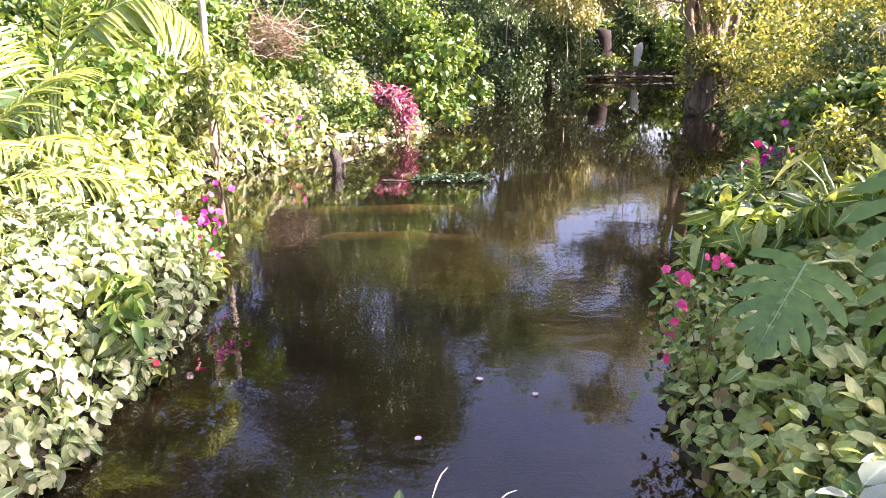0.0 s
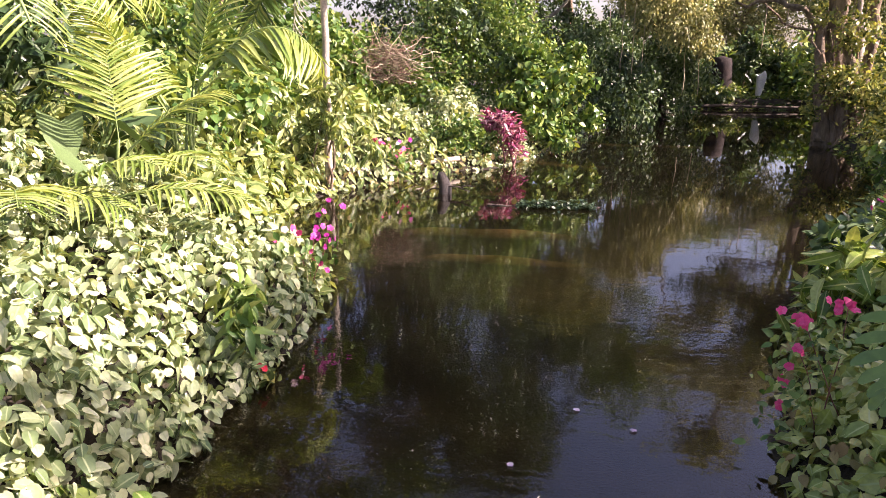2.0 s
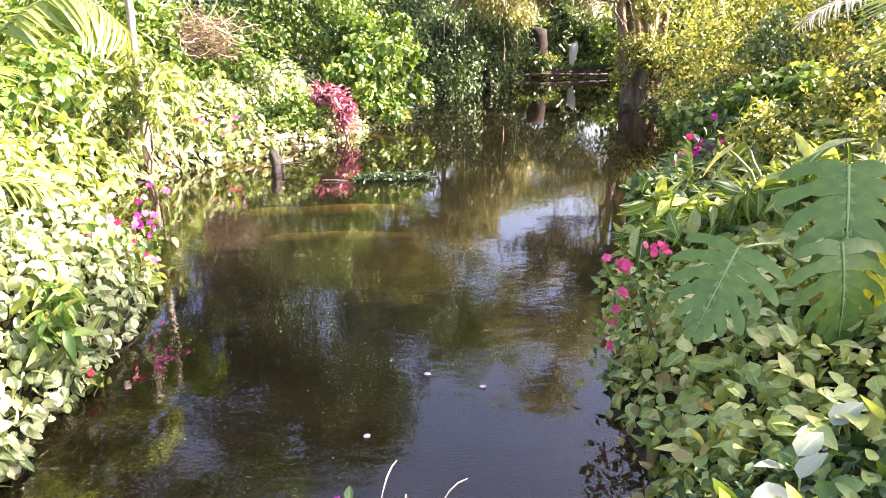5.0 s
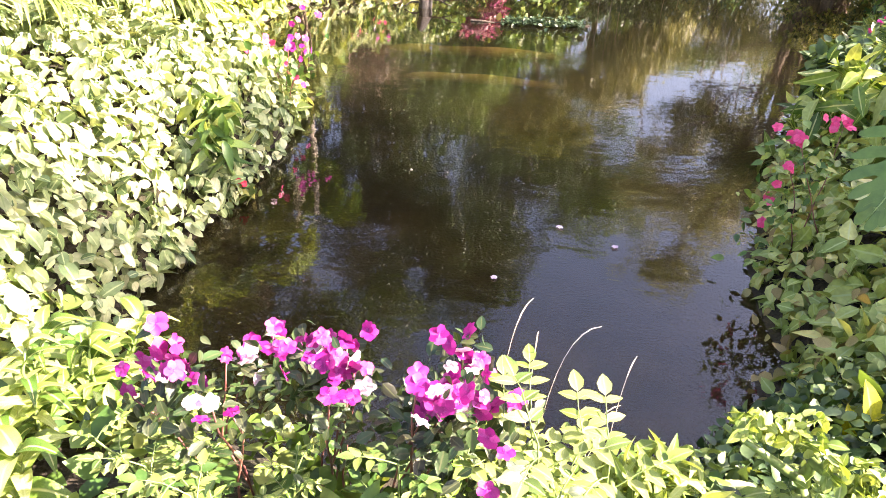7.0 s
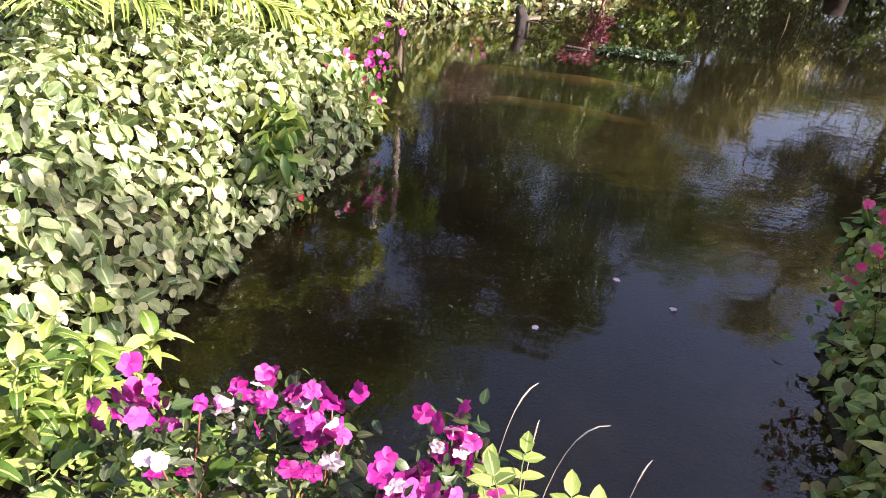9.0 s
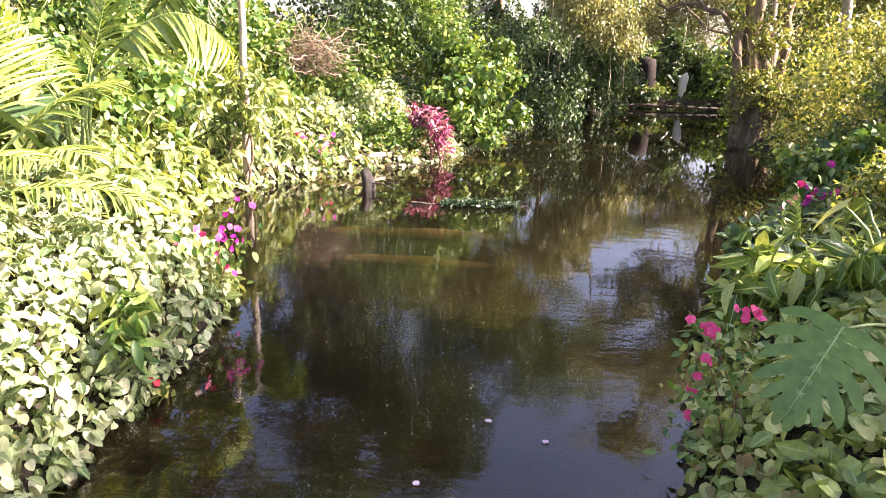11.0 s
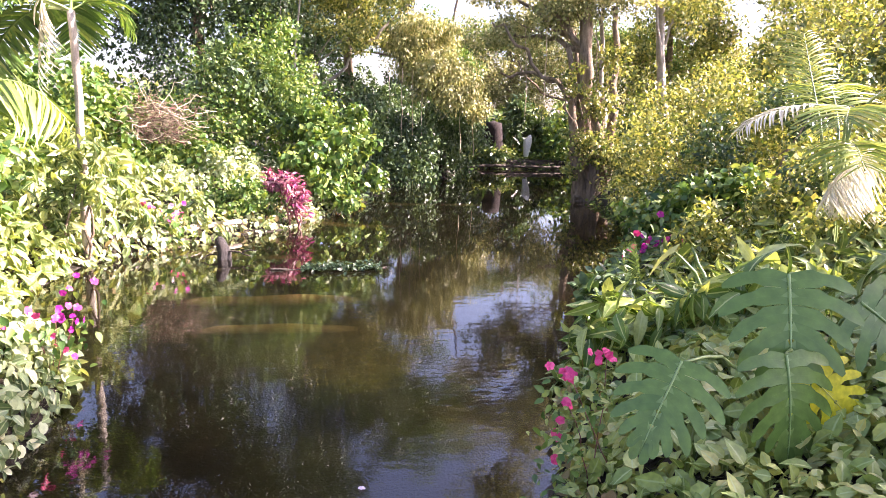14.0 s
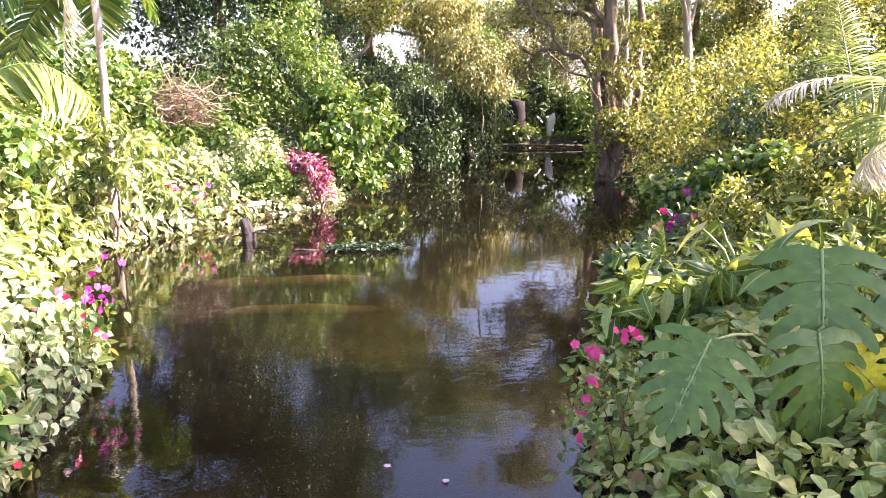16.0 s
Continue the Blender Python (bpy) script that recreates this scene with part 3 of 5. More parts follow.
def crown(th, blobs, n, kind, size, mat, seed, hang=0.0, fill=0.4, wide=1.0, singles=0, up=0.35):
    r = np.random.default_rng(seed)
    pos, o = blob_leaves(blobs, n, r, fill=fill)
    k = np.nonzero(pos[:, 2] > 0.06)[0]
    pos, o = pos[k], o[k]
    nrm = unit(o + np.array([0, 0, up]) + r.normal(0, 0.5, o.shape))
    axis = unit(o * 0.5 + r.normal(0, 0.7, o.shape) + np.array([0, 0, -0.3 - hang]))
    foliage(th, kind, pos, axis, nrm, r.uniform(size[0], size[1], len(pos)), mat, singles, wide)


def gz(x, y):
    return float(ground_z(np.array([float(x)]), np.array([float(y)]))[0])


def shrub(name, label, blobs, n, kind, size, mat, seed, stems=5, hang=0.0, fill=0.4, up=0.35, wide=1.0, singles=0, category="shrub", bark=None, group=""):
    r = np.random.default_rng(seed)
    cx, cy = np.mean([b[0][0] for b in blobs]), np.mean([b[0][1] for b in blobs])
    th = thing(name, (cx, cy, gz(cx, cy)), label, category, group)
    for i in range(stems):
        c, q = blobs[i % len(blobs)]
        foot = (cx + r.normal(0, 0.12), cy + r.normal(0, 0.12))
        foot3 = (*foot, gz(*foot) - 0.05)
        tip = np.array(c) + r.normal(0, 0.3, 3) * np.array(q)
        P = bend(foot3, tip, 0.05, 0.03, 7, seed + i)
        V, Q = tube(P, np.linspace(0.022, 0.007, 7), 6)
        part("stem", quad_mesh("stem", V, Q, bark or BARK_BROWN), th)
    crown(th, blobs, n, kind, size, mat, seed + 50, hang, fill, wide, singles, up)
    return th


def limb_tree(name, label, foot, top, r0, blobs, n, kind, size, mat, seed, bark=BARK_DARK, hang=0.0, fill=0.55, limbs=None, wob=0.06, group="", up=0.35, twigs=2, extra=()):
    """A trunk from foot to top, limbs to each crown lump, twigs, and leaves."""
    r = np.random.default_rng(seed)
    fz = gz(*foot) - 0.1
    th = thing(name, (foot[0], foot[1], fz), label, "tree", group)
    P = bend((*foot, fz), top, 0, wob, 12, seed)
    R = np.linspace(r0, r0 * 0.35, 12); R[0] *= 1.5; R[1] *= 1.15
    V, Q = tube(P, R, 14)
    V = V + 0.22 * r0 * np.stack([lumps(V[:, 2] * 2.2, V[:, 1] * 5 / (r0 + 0.1), 0.6, seed), lumps(V[:, 0] * 5 / (r0 + 0.1), V[:, 2] * 1.9, 0.6, seed), 0 * V[:, 0]], -1)
    part("trunk", quad_mesh("trunk", V, Q, bark), th)
    for i, (c, q) in enumerate(blobs):
        k = int(np.clip(r.integers(5, 11), 0, 11))
        a = P[k]
        rr = R[k] * 0.55
        B = bend(a, c, 0.15, wob * 0.9, 9, seed + 7 + i)
        bits = [tube(B, np.linspace(rr, rr * 0.25, 9), 7)]
        for j in range(twigs):
            s = B[int(r.integers(4, 9))]
            e = np.array(c) + r.normal(0, 0.55, 3) * np.array(q)
            bits.append(tube(bend(s, e, 0.05, wob * 0.5, 6, seed + 31 * i + j), np.linspace(rr * 0.3, rr * 0.1, 6), 5))
        V, Q = join(bits)
        part("limb", quad_mesh("limb", V, Q, bark), th)
    for i, (a, b, ra, w) in enumerate(extra):
        V, Q = tube(bend(a, b, 0, w, 12, seed + 90 + i), np.linspace(ra, ra * 0.4, 12), 8)
        part("limb", quad_mesh("limb", V, Q, bark), th)
    crown(th, blobs, n, kind, size, mat, seed + 3, hang, fill, up=up)
    return th


def frond_arrays(foot, way, length, rise, droop, pairs, leaflet, width, seed, vee=0.35, fan=0.9):
    """A feather palm frond: rachis points and leaflet blades."""
    r = np.random.default_rng(seed)
    way = unit(np.array([way[0], way[1], 0.0]))
    t = np.linspace(0, 1, 14)[:, None]
    P = np.asarray(foot, float) + way * length * (t * (1 - 0.18 * t)) + np.array([0, 0, 1.0]) * (rise * t - droop * t ** 2.2)
    Vs, rib = [tube(P, np.linspace(0.011, 0.003, 14) * (length + 0.2), 5)], None
    T = unit(np.gradient(P, axis=0))
    sidev = unit(np.cross(T, np.array([0, 0, 1.0])))
    pos, ax, nr, sz = [], [], [], []
    for i in range(pairs):
        u = 0.16 + 0.84 * (i + 0.5) / pairs
        k = u * 13
        p = np.array([np.interp(k, np.arange(14), P[:, j]) for j in range(3)])
        tt = T[int(k)]; sd = sidev[int(k)]; up = np.cross(sd, tt)
        ll = leaflet * (0.35 + 1.25 * np.sin(np.pi * min(1, 0.14 + 0.82 * u)) ** 0.8 * 0.75)
        for s in (-1, 1):
            a = unit(s * sd * fan + tt * (0.45 + 0.5 * u) + up * vee + r.normal(0, 0.07, 3))
            pos.append(p); ax.append(a); nr.append(unit(up + s * sd * -0.3 + r.normal(0, 0.12, 3))); sz.append(ll * r.uniform(0.9, 1.08))
    return Vs[0], (np.array(pos), np.array(ax), np.array(nr), np.array(sz))


def frond(th, foot, way, length, rise, droop, pairs=26, leaflet=0.34, width=0.5, seed=0, mat=None, vee=0.25, name="frond", fan=0.9, bark=None):
    (V, Q), (pos, ax, nr, sz) = frond_arrays(foot, way, length, rise, droop, pairs, leaflet, width, seed, vee, fan)
    ra = part(name, quad_mesh("rachis", V, Q, bark or STEM), th)
    V2, F2, rib = spread("strap", pos, ax, nr, sz, width)
    ob = new("frond_blade", quad_mesh("frond_blade", V2, F2, mat or L_PALM, rib))
    ob.parent = ra
    return ra


def palm(name, label, foot, stems, seed, mat=None, group=""):
    """stems: (foot offset, height, radius, fronds: (azimuth, length, rise, droop, leaflet))"""
    th = thing(name, (foot[0], foot[1], gz(*foot)), label, "palm", group)
    base = np.array([foot[0], foot[1], gz(*foot) - 0.05])
    for i, (off, h, rad, fr) in enumerate(stems):
        a = base + np.array([off[0], off[1], 0])
        b = a + np.array([off[0] * 0.6, off[1] * 0.6, h])
        P = bend(a, b, 0, 0.012, 10, seed + i)
        V, Q = tube(P, np.linspace(rad * 1.2, rad * 0.9, 10), 10)
        part("trunk", quad_mesh("trunk", V, Q, BARK_PALE if rad > 0.04 else STEM), th)
        for j, (az, ln, rise, droop, lf) in enumerate(fr):
            frond(th, b, (math.sin(radians(az)), math.cos(radians(az))), ln, rise, droop, int(14 + ln * 18), lf, 0.85, seed + 20 * i + j, mat)
    return th


# tall background trees, the frame of the glade
TREES = [
    # dark green crowns; L_DARK also carries the shade of their near side
    ("leafy_tree", "tall tree with dense dark foliage above the bank", (-4.2, 17.5), (-3.8, 17.6, 7.0), 0.16, [((-4, 17.5, 5.6), (2.0, 2.0, 2.0)), ((-2.6, 18.5, 4.2), (1.9, 1.8, 1.6)), ((-4.8, 18, 4.2), (1.4, 1.6, 1.6)), ((-3.6, 17.8, 7.6), (1.8, 1.8, 1.4)), ((-4.2, 17.6, 9.8), (2.0, 2.0, 1.8)), ((-2.3, 18, 9.4), (1.7, 1.6, 1.8)), ((-6.0, 17.3, 5.4), (1.1, 1.5, 1.4)), ((-5.9, 17.3, 7.6), (1.1, 1.4, 1.4))], 24000, L_DARK),
    ("leafy_tree", "tall tree with dense dark foliage above the bank", (-0.8, 22.0), (-0.6, 22, 8.2), 0.18, [((-0.8, 22, 6.4), (2.2, 2, 2)), ((-2.4, 22, 5), (1.8, 1.8, 1.6)), ((0.2, 23, 8.4), (1.6, 1.6, 1.3)), ((-1.8, 22.5, 8.4), (1.7, 1.6, 1.5)), ((-1.6, 22, 11.0), (2.0, 1.8, 1.7))], 16000, L_DARK),
    ("leafy_tree", "sunlit airy tree behind the bend of the river", (3.0, 32.0), (3.2, 32, 6.4), 0.2, [((3, 32, 4.6), (2.4, 2, 1.8)), ((2.0, 31, 3.2), (1.6, 2, 1.3)), ((5.0, 32.5, 4.2), (2, 2, 1.4)), ((4.6, 32, 12.6), (2.6, 2, 2.0)), ((4.8, 31.5, 5.6), (1.5, 1.2, 1.2))], 9500, L_OLIVE),
    ("leafy_tree", "sunlit airy tree behind the bend of the river", (9.0, 31.0), (9.2, 31, 6.0), 0.2, [((9, 31, 4.8), (2.4, 2, 1.8)), ((7.2, 31.5, 3.6), (2, 2, 1.5)), ((11, 31, 4.2), (2.2, 2, 1.6)), ((8.2, 32, 12.8), (2.6, 2, 2.0))], 8500, L_OLIVE),
    ("leafy_tree", "sunlit tree rising behind the yellow bushes", (12.8, 18.5), (12.9, 18.5, 5.6), 0.15, [((12.7, 18.5, 4.4), (1.8, 1.8, 1.5)), ((14.1, 19, 3.4), (1.7, 1.7, 1.5)), ((11.7, 18.5, 3.0), (1.4, 1.6, 1.2))], 6500, L_YELLOW),
    ("leafy_tree", "sunlit tree rising behind the yellow bushes", (9.5, 11.5), (9.6, 11.5, 4.8), 0.12, [((9.5, 11.5, 3.8), (1.6, 1.6, 1.4)), ((8.4, 12, 2.8), (1.3, 1.5, 1.1)), ((10.8, 11.6, 3.2), (1.5, 1.5, 1.3))], 6000, L_YELLOW),
    # unseen tree, added so that its crown lumps shade the lower creeper
    ("leafy_tree", "shade tree standing back from the bank", (7.2, 3.0), (7.4, 3.2, 6.0), 0.14, [((6.6, 2.6, 4.0), (1.4, 1.1, 1.1)), ((6.4, 3.4, 3.4), (1.2, 1.0, 0.9)), ((7.0, 3.4, 5.1), (1.3, 1.5, 0.7)), ((7.3, 3.85, 6.35), (1.3, 1.5, 0.70)), ((7.1, 2.5, 6.38), (1.0, 0.58, 0.36))], 6500, L_MID),
    ("leafy_tree", "shade tree standing back from the bank", (-8.5, 9.0), (-8.4, 9, 5.4), 0.15, [((-8.4, 9, 4.4), (2, 2, 1.7)), ((-7.2, 10.2, 3.2), (1.7, 1.7, 1.4)), ((-8.2, 7.4, 3.4), (1.8, 1.8, 1.5))], 7000, L_MID),
    ("leafy_tree", "shade tree standing back from the bank", (-8.0, 3.0), (-8.1, 3, 4.6), 0.14, [((-8, 3, 3.6), (1.8, 2, 1.6)), ((-7.2, 4.6, 2.6), (1.6, 1.6, 1.4))], 6000, L_MID),
    ("leafy_tree", "sunlit airy tree over the far bank", (6.0, 31.0), (6.0, 31, 6.2), 0.16, [((6, 30.5, 4.6), (2.0, 1.5, 1.3)), ((4.4, 30, 3.9), (1.6, 1.4, 0.9)), ((7.6, 30.5, 3.9), (1.6, 1.4, 0.9)), ((5.6, 30.5, 2.8), (2.6, 1.2, 0.7))], 3900, L_OLIVE),
    ("leafy_tree", "sunlit airy tree over the far bank", (1.0, 27.5), (1.0, 27.5, 6.4), 0.16, [((2.0, 27, 4.9), (1.2, 1.5, 1.2)), ((2.6, 27.4, 3.8), (1.5, 1.4, 1.0)), ((-2.0, 27, 4.2), (1.2, 1.4, 1.1)), ((-0.2, 27, 4.9), (1.5, 1.4, 0.8)), ((1.6, 26.5, 9.0), (2.0, 1.6, 2.0)), ((2.2, 27, 11.6), (1.8, 1.6, 1.8))], 13000, L_MID),
    ("leafy_tree", "tall tree arching high over the creeper bank", (-7.2, 12.8), (-6.2, 12.6, 8.0), 0.16, [((-6, 12.5, 8.5), (2.2, 2, 1.4)), ((-4.4, 12.8, 9.0), (1.8, 1.8, 1.2)), ((-7.8, 11, 8.0), (2, 2, 1.4)), ((-5.2, 10.5, 8.7), (2, 1.8, 1.2))], 9000, L_MID),
    ("leafy_tree", "shade tree standing beside the far bank", (11.0, 28.2), (10.8, 28.2, 5.6), 0.15, [((10.6, 25.4, 3.2), (1.6, 0.9, 1.2)), ((10.4, 25.4, 4.8), (1.6, 0.9, 1.0)), ((12.2, 25.8, 4.2), (1.6, 1.2, 1.2))], 4000, L_MID),
    ("leafy_tree", "golden-leaved tree beyond the slender trunks", (9.8, 22.5), (9.7, 22.5, 6.4), 0.15, [((9.6, 22, 4.8), (1.8, 1.5, 1.4)), ((8.2, 22.4, 3.6), (1.4, 1.3, 1.0)), ((11.4, 22, 4.0), (1.6, 1.5, 1.2)), ((9, 22, 2.4), (1.4, 1.2, 1.0)), ((10.8, 22, 6.4), (1.8, 1.4, 1.0))], 8500, L_YELLOW),
    ("leafy_tree", "golden-leaved tree beyond the slender trunks", (13.5, 20.0), (13.5, 20, 6.0), 0.15, [((13.4, 20, 4.6), (2.0, 1.5, 1.5)), ((12.2, 20.4, 3.2), (1.5, 1.3, 1.2)), ((15.2, 20, 3.6), (1.8, 1.5, 1.4)), ((12.6, 20.5, 6.6), (2.0, 1.4, 1.1))], 8500, L_YELLOW),
    ("leafy_tree", "tall green tree rising behind the far bank", (6.6, 33.0), (6.6, 32.6, 5.8), 0.18, [((3.4, 31, 5.3), (1.8, 1.2, 0.9)), ((5.8, 31, 5.5), (1.8, 1.2, 0.8)), ((8.0, 31, 5.3), (1.6, 1.2, 0.9)), ((10.0, 30.5, 5.4), (1.5, 1.2, 1.0))], 4200, L_MID),
    ("leafy_tree", "tall tree behind the brushwood", (-10.6, 15.0), (-10.6, 15, 6.2), 0.16, [((-10.6, 15, 5.0), (2, 2, 1.7)), ((-9.9, 16, 3.6), (1.7, 1.7, 1.4)), ((-12, 15.4, 3.8), (1.8, 1.8, 1.5))], 7000, L_YELLOW),
]
for i, (nm, lb, foot, top, r0, blobs, n, mat) in enumerate(TREES):
    limb_tree(nm, lb, foot, top, r0, blobs, int(n * 2.6), "spray", (0.08, 0.155), mat, 200 + i * 13, BARK_BROWN, group="background trees")

# big bankside tree with several stems and bare limbs
limb_tree("bankside_tree", "large brown-barked tree rooted at the water's edge", (5.45, 16.1), (4.95, 16.3, 5.6), 0.25,
          [((4.4, 16.4, 4.6), (1.2, 1.0, 0.8)), ((6.0, 16.6, 5.4), (1.3, 1.2, 0.9)), ((3.4, 17.6, 4.0), (0.8, 0.7, 0.5)), ((5.0, 17.4, 6.4), (1.6, 1.2, 1.0)), ((2.9, 17.4, 6.0), (1.2, 0.8, 0.6)), ((3.6, 17.6, 8.4), (1.4, 0.9, 0.7)), ((3.1, 18.6, 5.3), (1.1, 0.7, 0.5))], 20000,
          "spray", (0.07, 0.125), L_OLIVE, 401, BARK_BROWN,
          extra=[((5.1, 15.9, -0.1), (4.75, 16.4, 3.6), 0.15, 0.06), ((5.75, 16.0, 0.0), (5.9, 16.6, 4.6), 0.15, 0.05), ((5.0, 15.9, -0.1), (5.3, 16.0, 1.4), 0.16, 0.05), ((5.55, 15.75, 0.0), (5.3, 15.85, 2.6), 0.15, 0.07),
                 ((5.6, 16.2, 2.4), (3.3, 17.2, 3.1), 0.07, 0.1), ((4.9, 16.2, 2.2), (3.0, 17.0, 4.2), 0.06, 0.12), ((5.7, 15.8, 0.0), (5.4, 15.9, 1.6), 0.08, 0.05), ((4.85, 15.8, -0.1), (5.1, 16.0, 1.9), 0.045, 0.06), ((5.2, 15.7, -0.1), (5.0, 16.1, 2.4), 0.03, 0.05), ((5.95, 15.8, 0.0), (5.3, 16.0, 2.2), 0.04, 0.07), ((4.95, 15.75, -0.1), (4.6, 16.2, 2.8), 0.03, 0.08), ((5.5, 15.7, 0.0), (5.6, 15.9, 3.0), 0.025, 0.06), ((5.3, 15.7, 0.1), (5.25, 15.9, 4.0), 0.02, 0.05)])
limb_tree("slender_tree", "slender pale-trunked tree behind the yellow bushes", (7.95, 18.0), (7.3, 18.1, 6.4), 0.15, [((7.2, 18, 6.2), (1.3, 1.2, 1.0)), ((8.2, 18.4, 5.0), (1.1, 1, 0.8))], 5500, "spray", (0.07, 0.13), L_YELLOW, 421, BARK_PALE, group="slender trees")
limb_tree("slender_tree", "slender pale-trunked tree behind the yellow bushes", (6.1, 17.0), (5.95, 17.2, 6.0), 0.085, [((6.2, 17.2, 5.8), (1.1, 1.0, 0.9)), ((5.4, 17.4, 4.9), (0.9, 0.9, 0.6))], 4500, "spray", (0.07, 0.13), L_OLIVE, 431, BARK_PALE, group="slender trees")
limb_tree("slender_tree", "slender forked tree with bare lower limbs", (6.75, 20.5), (5.6, 20.4, 5.6), 0.10, [((4.6, 20.4, 4.8), (1.1, 1.0, 0.8)), ((5.8, 20.6, 5.2), (1.0, 1.0, 0.8))], 5000, "spray", (0.07, 0.13), L_OLIVE, 441, BARK_BROWN, group="slender trees", extra=[((6.5, 20.5, 1.2), (4.3, 20.2, 3.6), 0.05, 0.1)])
limb_tree("drooping_tree", "tree with drooping olive-brown sprays over the water", (2.3, 22.2), (2.2, 21.6, 4.6), 0.14,
          [((1.9, 19.6, 2.9), (1.1, 0.9, 1.0)), ((2.8, 19.8, 2.6), (0.7, 0.7, 0.8)), ((1.3, 20.2, 3.6), (1.0, 0.9, 0.8)), ((1.5, 20.8, 4.3), (1.2, 1.0, 0.7))], 17000, "spray", (0.07, 0.13), L_OLIVE, 451, BARK_DARK, hang=0.9, fill=0.75)
limb_tree("leaning_tree", "leaning pale-branched tree over the river bank", (-2.0, 19.2), (-1.5, 18.9, 3.4), 0.10,
          [((0.2, 18.8, 5.2), (1.3, 1.0, 0.8)), ((-1.4, 19.2, 4.8), (1.4, 1.1, 0.9)), ((-0.6, 18.6, 4.0), (1.0, 0.8, 0.5))], 8500, "spray", (0.07, 0.13), L_YELLOW, 461, BARK_PALE,
          extra=[((-1.75, 18.8, 2.3), (-0.2, 18.7, 3.55), 0.065, 0.05), ((-0.25, 18.7, 3.5), (1.4, 18.6, 5.1), 0.05, 0.05), ((-1.9, 17.4, 0.4), (-1.6, 17.2, 5.2), 0.045, 0.05), ((-2.1, 17.5, 0.4), (-2.0, 17.4, 5.4), 0.03, 0.05)])

# shrubs
shrub("big_bush", "large sunlit leafy green bush on the bank", [((-2.5, 14.6, 1.9), (1.5, 1.3, 1.5)), ((-1.4, 14.2, 1.5), (1.2, 1.0, 1.0)), ((-3.4, 14.6, 1.3), (1.0, 1.0, 0.9)), ((-2.2, 15.2, 3.0), (1.0, 1.0, 0.9))], 17000, "ovate", (0.045, 0.10), L_MID, 501, fill=0.6)
shrub("spreading_bush", "sunlit spreading bush leaning to the water", [((-0.9, 13.1, 0.95), (0.55, 0.5, 0.4)), ((-0.35, 13.8, 1.25), (0.6, 0.5, 0.45)), ((0.0, 14.2, 0.6), (0.5, 0.5, 0.35)), ((-1.05, 13.7, 1.65), (0.55, 0.5, 0.45)), ((-0.45, 13.2, 0.4), (0.5, 0.4, 0.3)), ((-0.2, 14.5, 1.7), (0.4, 0.5, 0.4))], 4200, "ovate", (0.07, 0.17), L_MID, 511, fill=0.8, hang=0.4)
shrub("dark_thicket", "deep green thicket at the bend of the river", [((0.9, 19.2, 1.2), (1.3, 1.2, 1.3)), ((2.2, 21.5, 1.3), (1.3, 1.3, 1.2)), ((0.0, 18.4, 1.6), (1.2, 1.2, 1.4)), ((2.8, 24.8, 1.2), (0.9, 1.2, 1.1))], 21000, "spray", (0.08, 0.16), L_DARK, 521, hang=0.6, fill=0.6)
shrub("fernlike_bush", "blue-green feathery bush on the far bank", [((5.4, 29.2, 1.2), (1.5, 1.0, 0.95)), ((7.4, 29.6, 1.2), (1.4, 1.0, 0.9)), ((3.8, 28.6, 1.3), (1.2, 1.0, 1.1)), ((5.95, 28.0, 2.3), (0.6, 0.4, 0.5)), ((4.4, 27.1, 0.5), (0.8, 0.25, 0.5))], 6600, "needle", (0.25, 0.45), L_DARK, 531)
shrub("yellow_bush", "fine-leaved yellow-green bush in full sun", [((4.7, 9.7, 1.1), (1.1, 1.0, 0.9)), ((5.7, 9.2, 1.5), (1.2, 1.0, 1.2)), ((4.9, 11.0, 1.2), (0.9, 1.2, 1.0)), ((6.8, 10.2, 1.7), (1.3, 1.2, 1.4))], 17000, "spray", (0.045, 0.10), L_YELLOW, 541, fill=0.85)
shrub("yellow_bush", "fine-leaved golden bush beside the large tree", [((6.4, 13.6, 1.5), (1.1, 1.2, 1.2)), ((7.6, 14.4, 2.0), (1.2, 1.2, 1.5)), ((6.2, 15.2, 1.1), (0.7, 0.9, 0.8)), ((9.2, 15.4, 2.2), (1.4, 1.2, 1.6))], 14000, "spray", (0.055, 0.11), L_YELLOW, 551, fill=0.85)
shrub("green_bush", "dark green sprigs growing through the yellow bushes", [((4.9, 8.9, 1.5), (0.45, 0.4, 0.5)), ((5.6, 8.4, 2.0), (0.4, 0.4, 0.5)), ((4.3, 8.7, 0.8), (0.5, 0.4, 0.4)), ((6.5, 9.0, 2.3), (0.5, 0.4, 0.5)), ((4.8, 6.6, 1.3), (0.4, 0.35, 0.4))], 4200, "spray", (0.05, 0.10), L_DARK, 557, fill=0.7)
shrub("heartleaf_bush", "deep green heart-leaved shrub in half shade", [((4.2, 7.9, 0.85), (0.5, 0.5, 0.4)), ((3.85, 8.2, 0.6), (0.45, 0.5, 0.4)), ((4.5, 7.5, 1.15), (0.4, 0.4, 0.35))], 1900, "heart", (0.05, 0.11), L_MID, 561, fill=0.8)
shrub("edge_bush", "dark shrub overhanging the water", [((2.25, 5.3, 0.32), (0.28, 0.32, 0.24)), ((2.5, 5.9, 0.35), (0.3, 0.35, 0.25))], 900, "ovate", (0.07, 0.12), L_DARK, 571, stems=3)
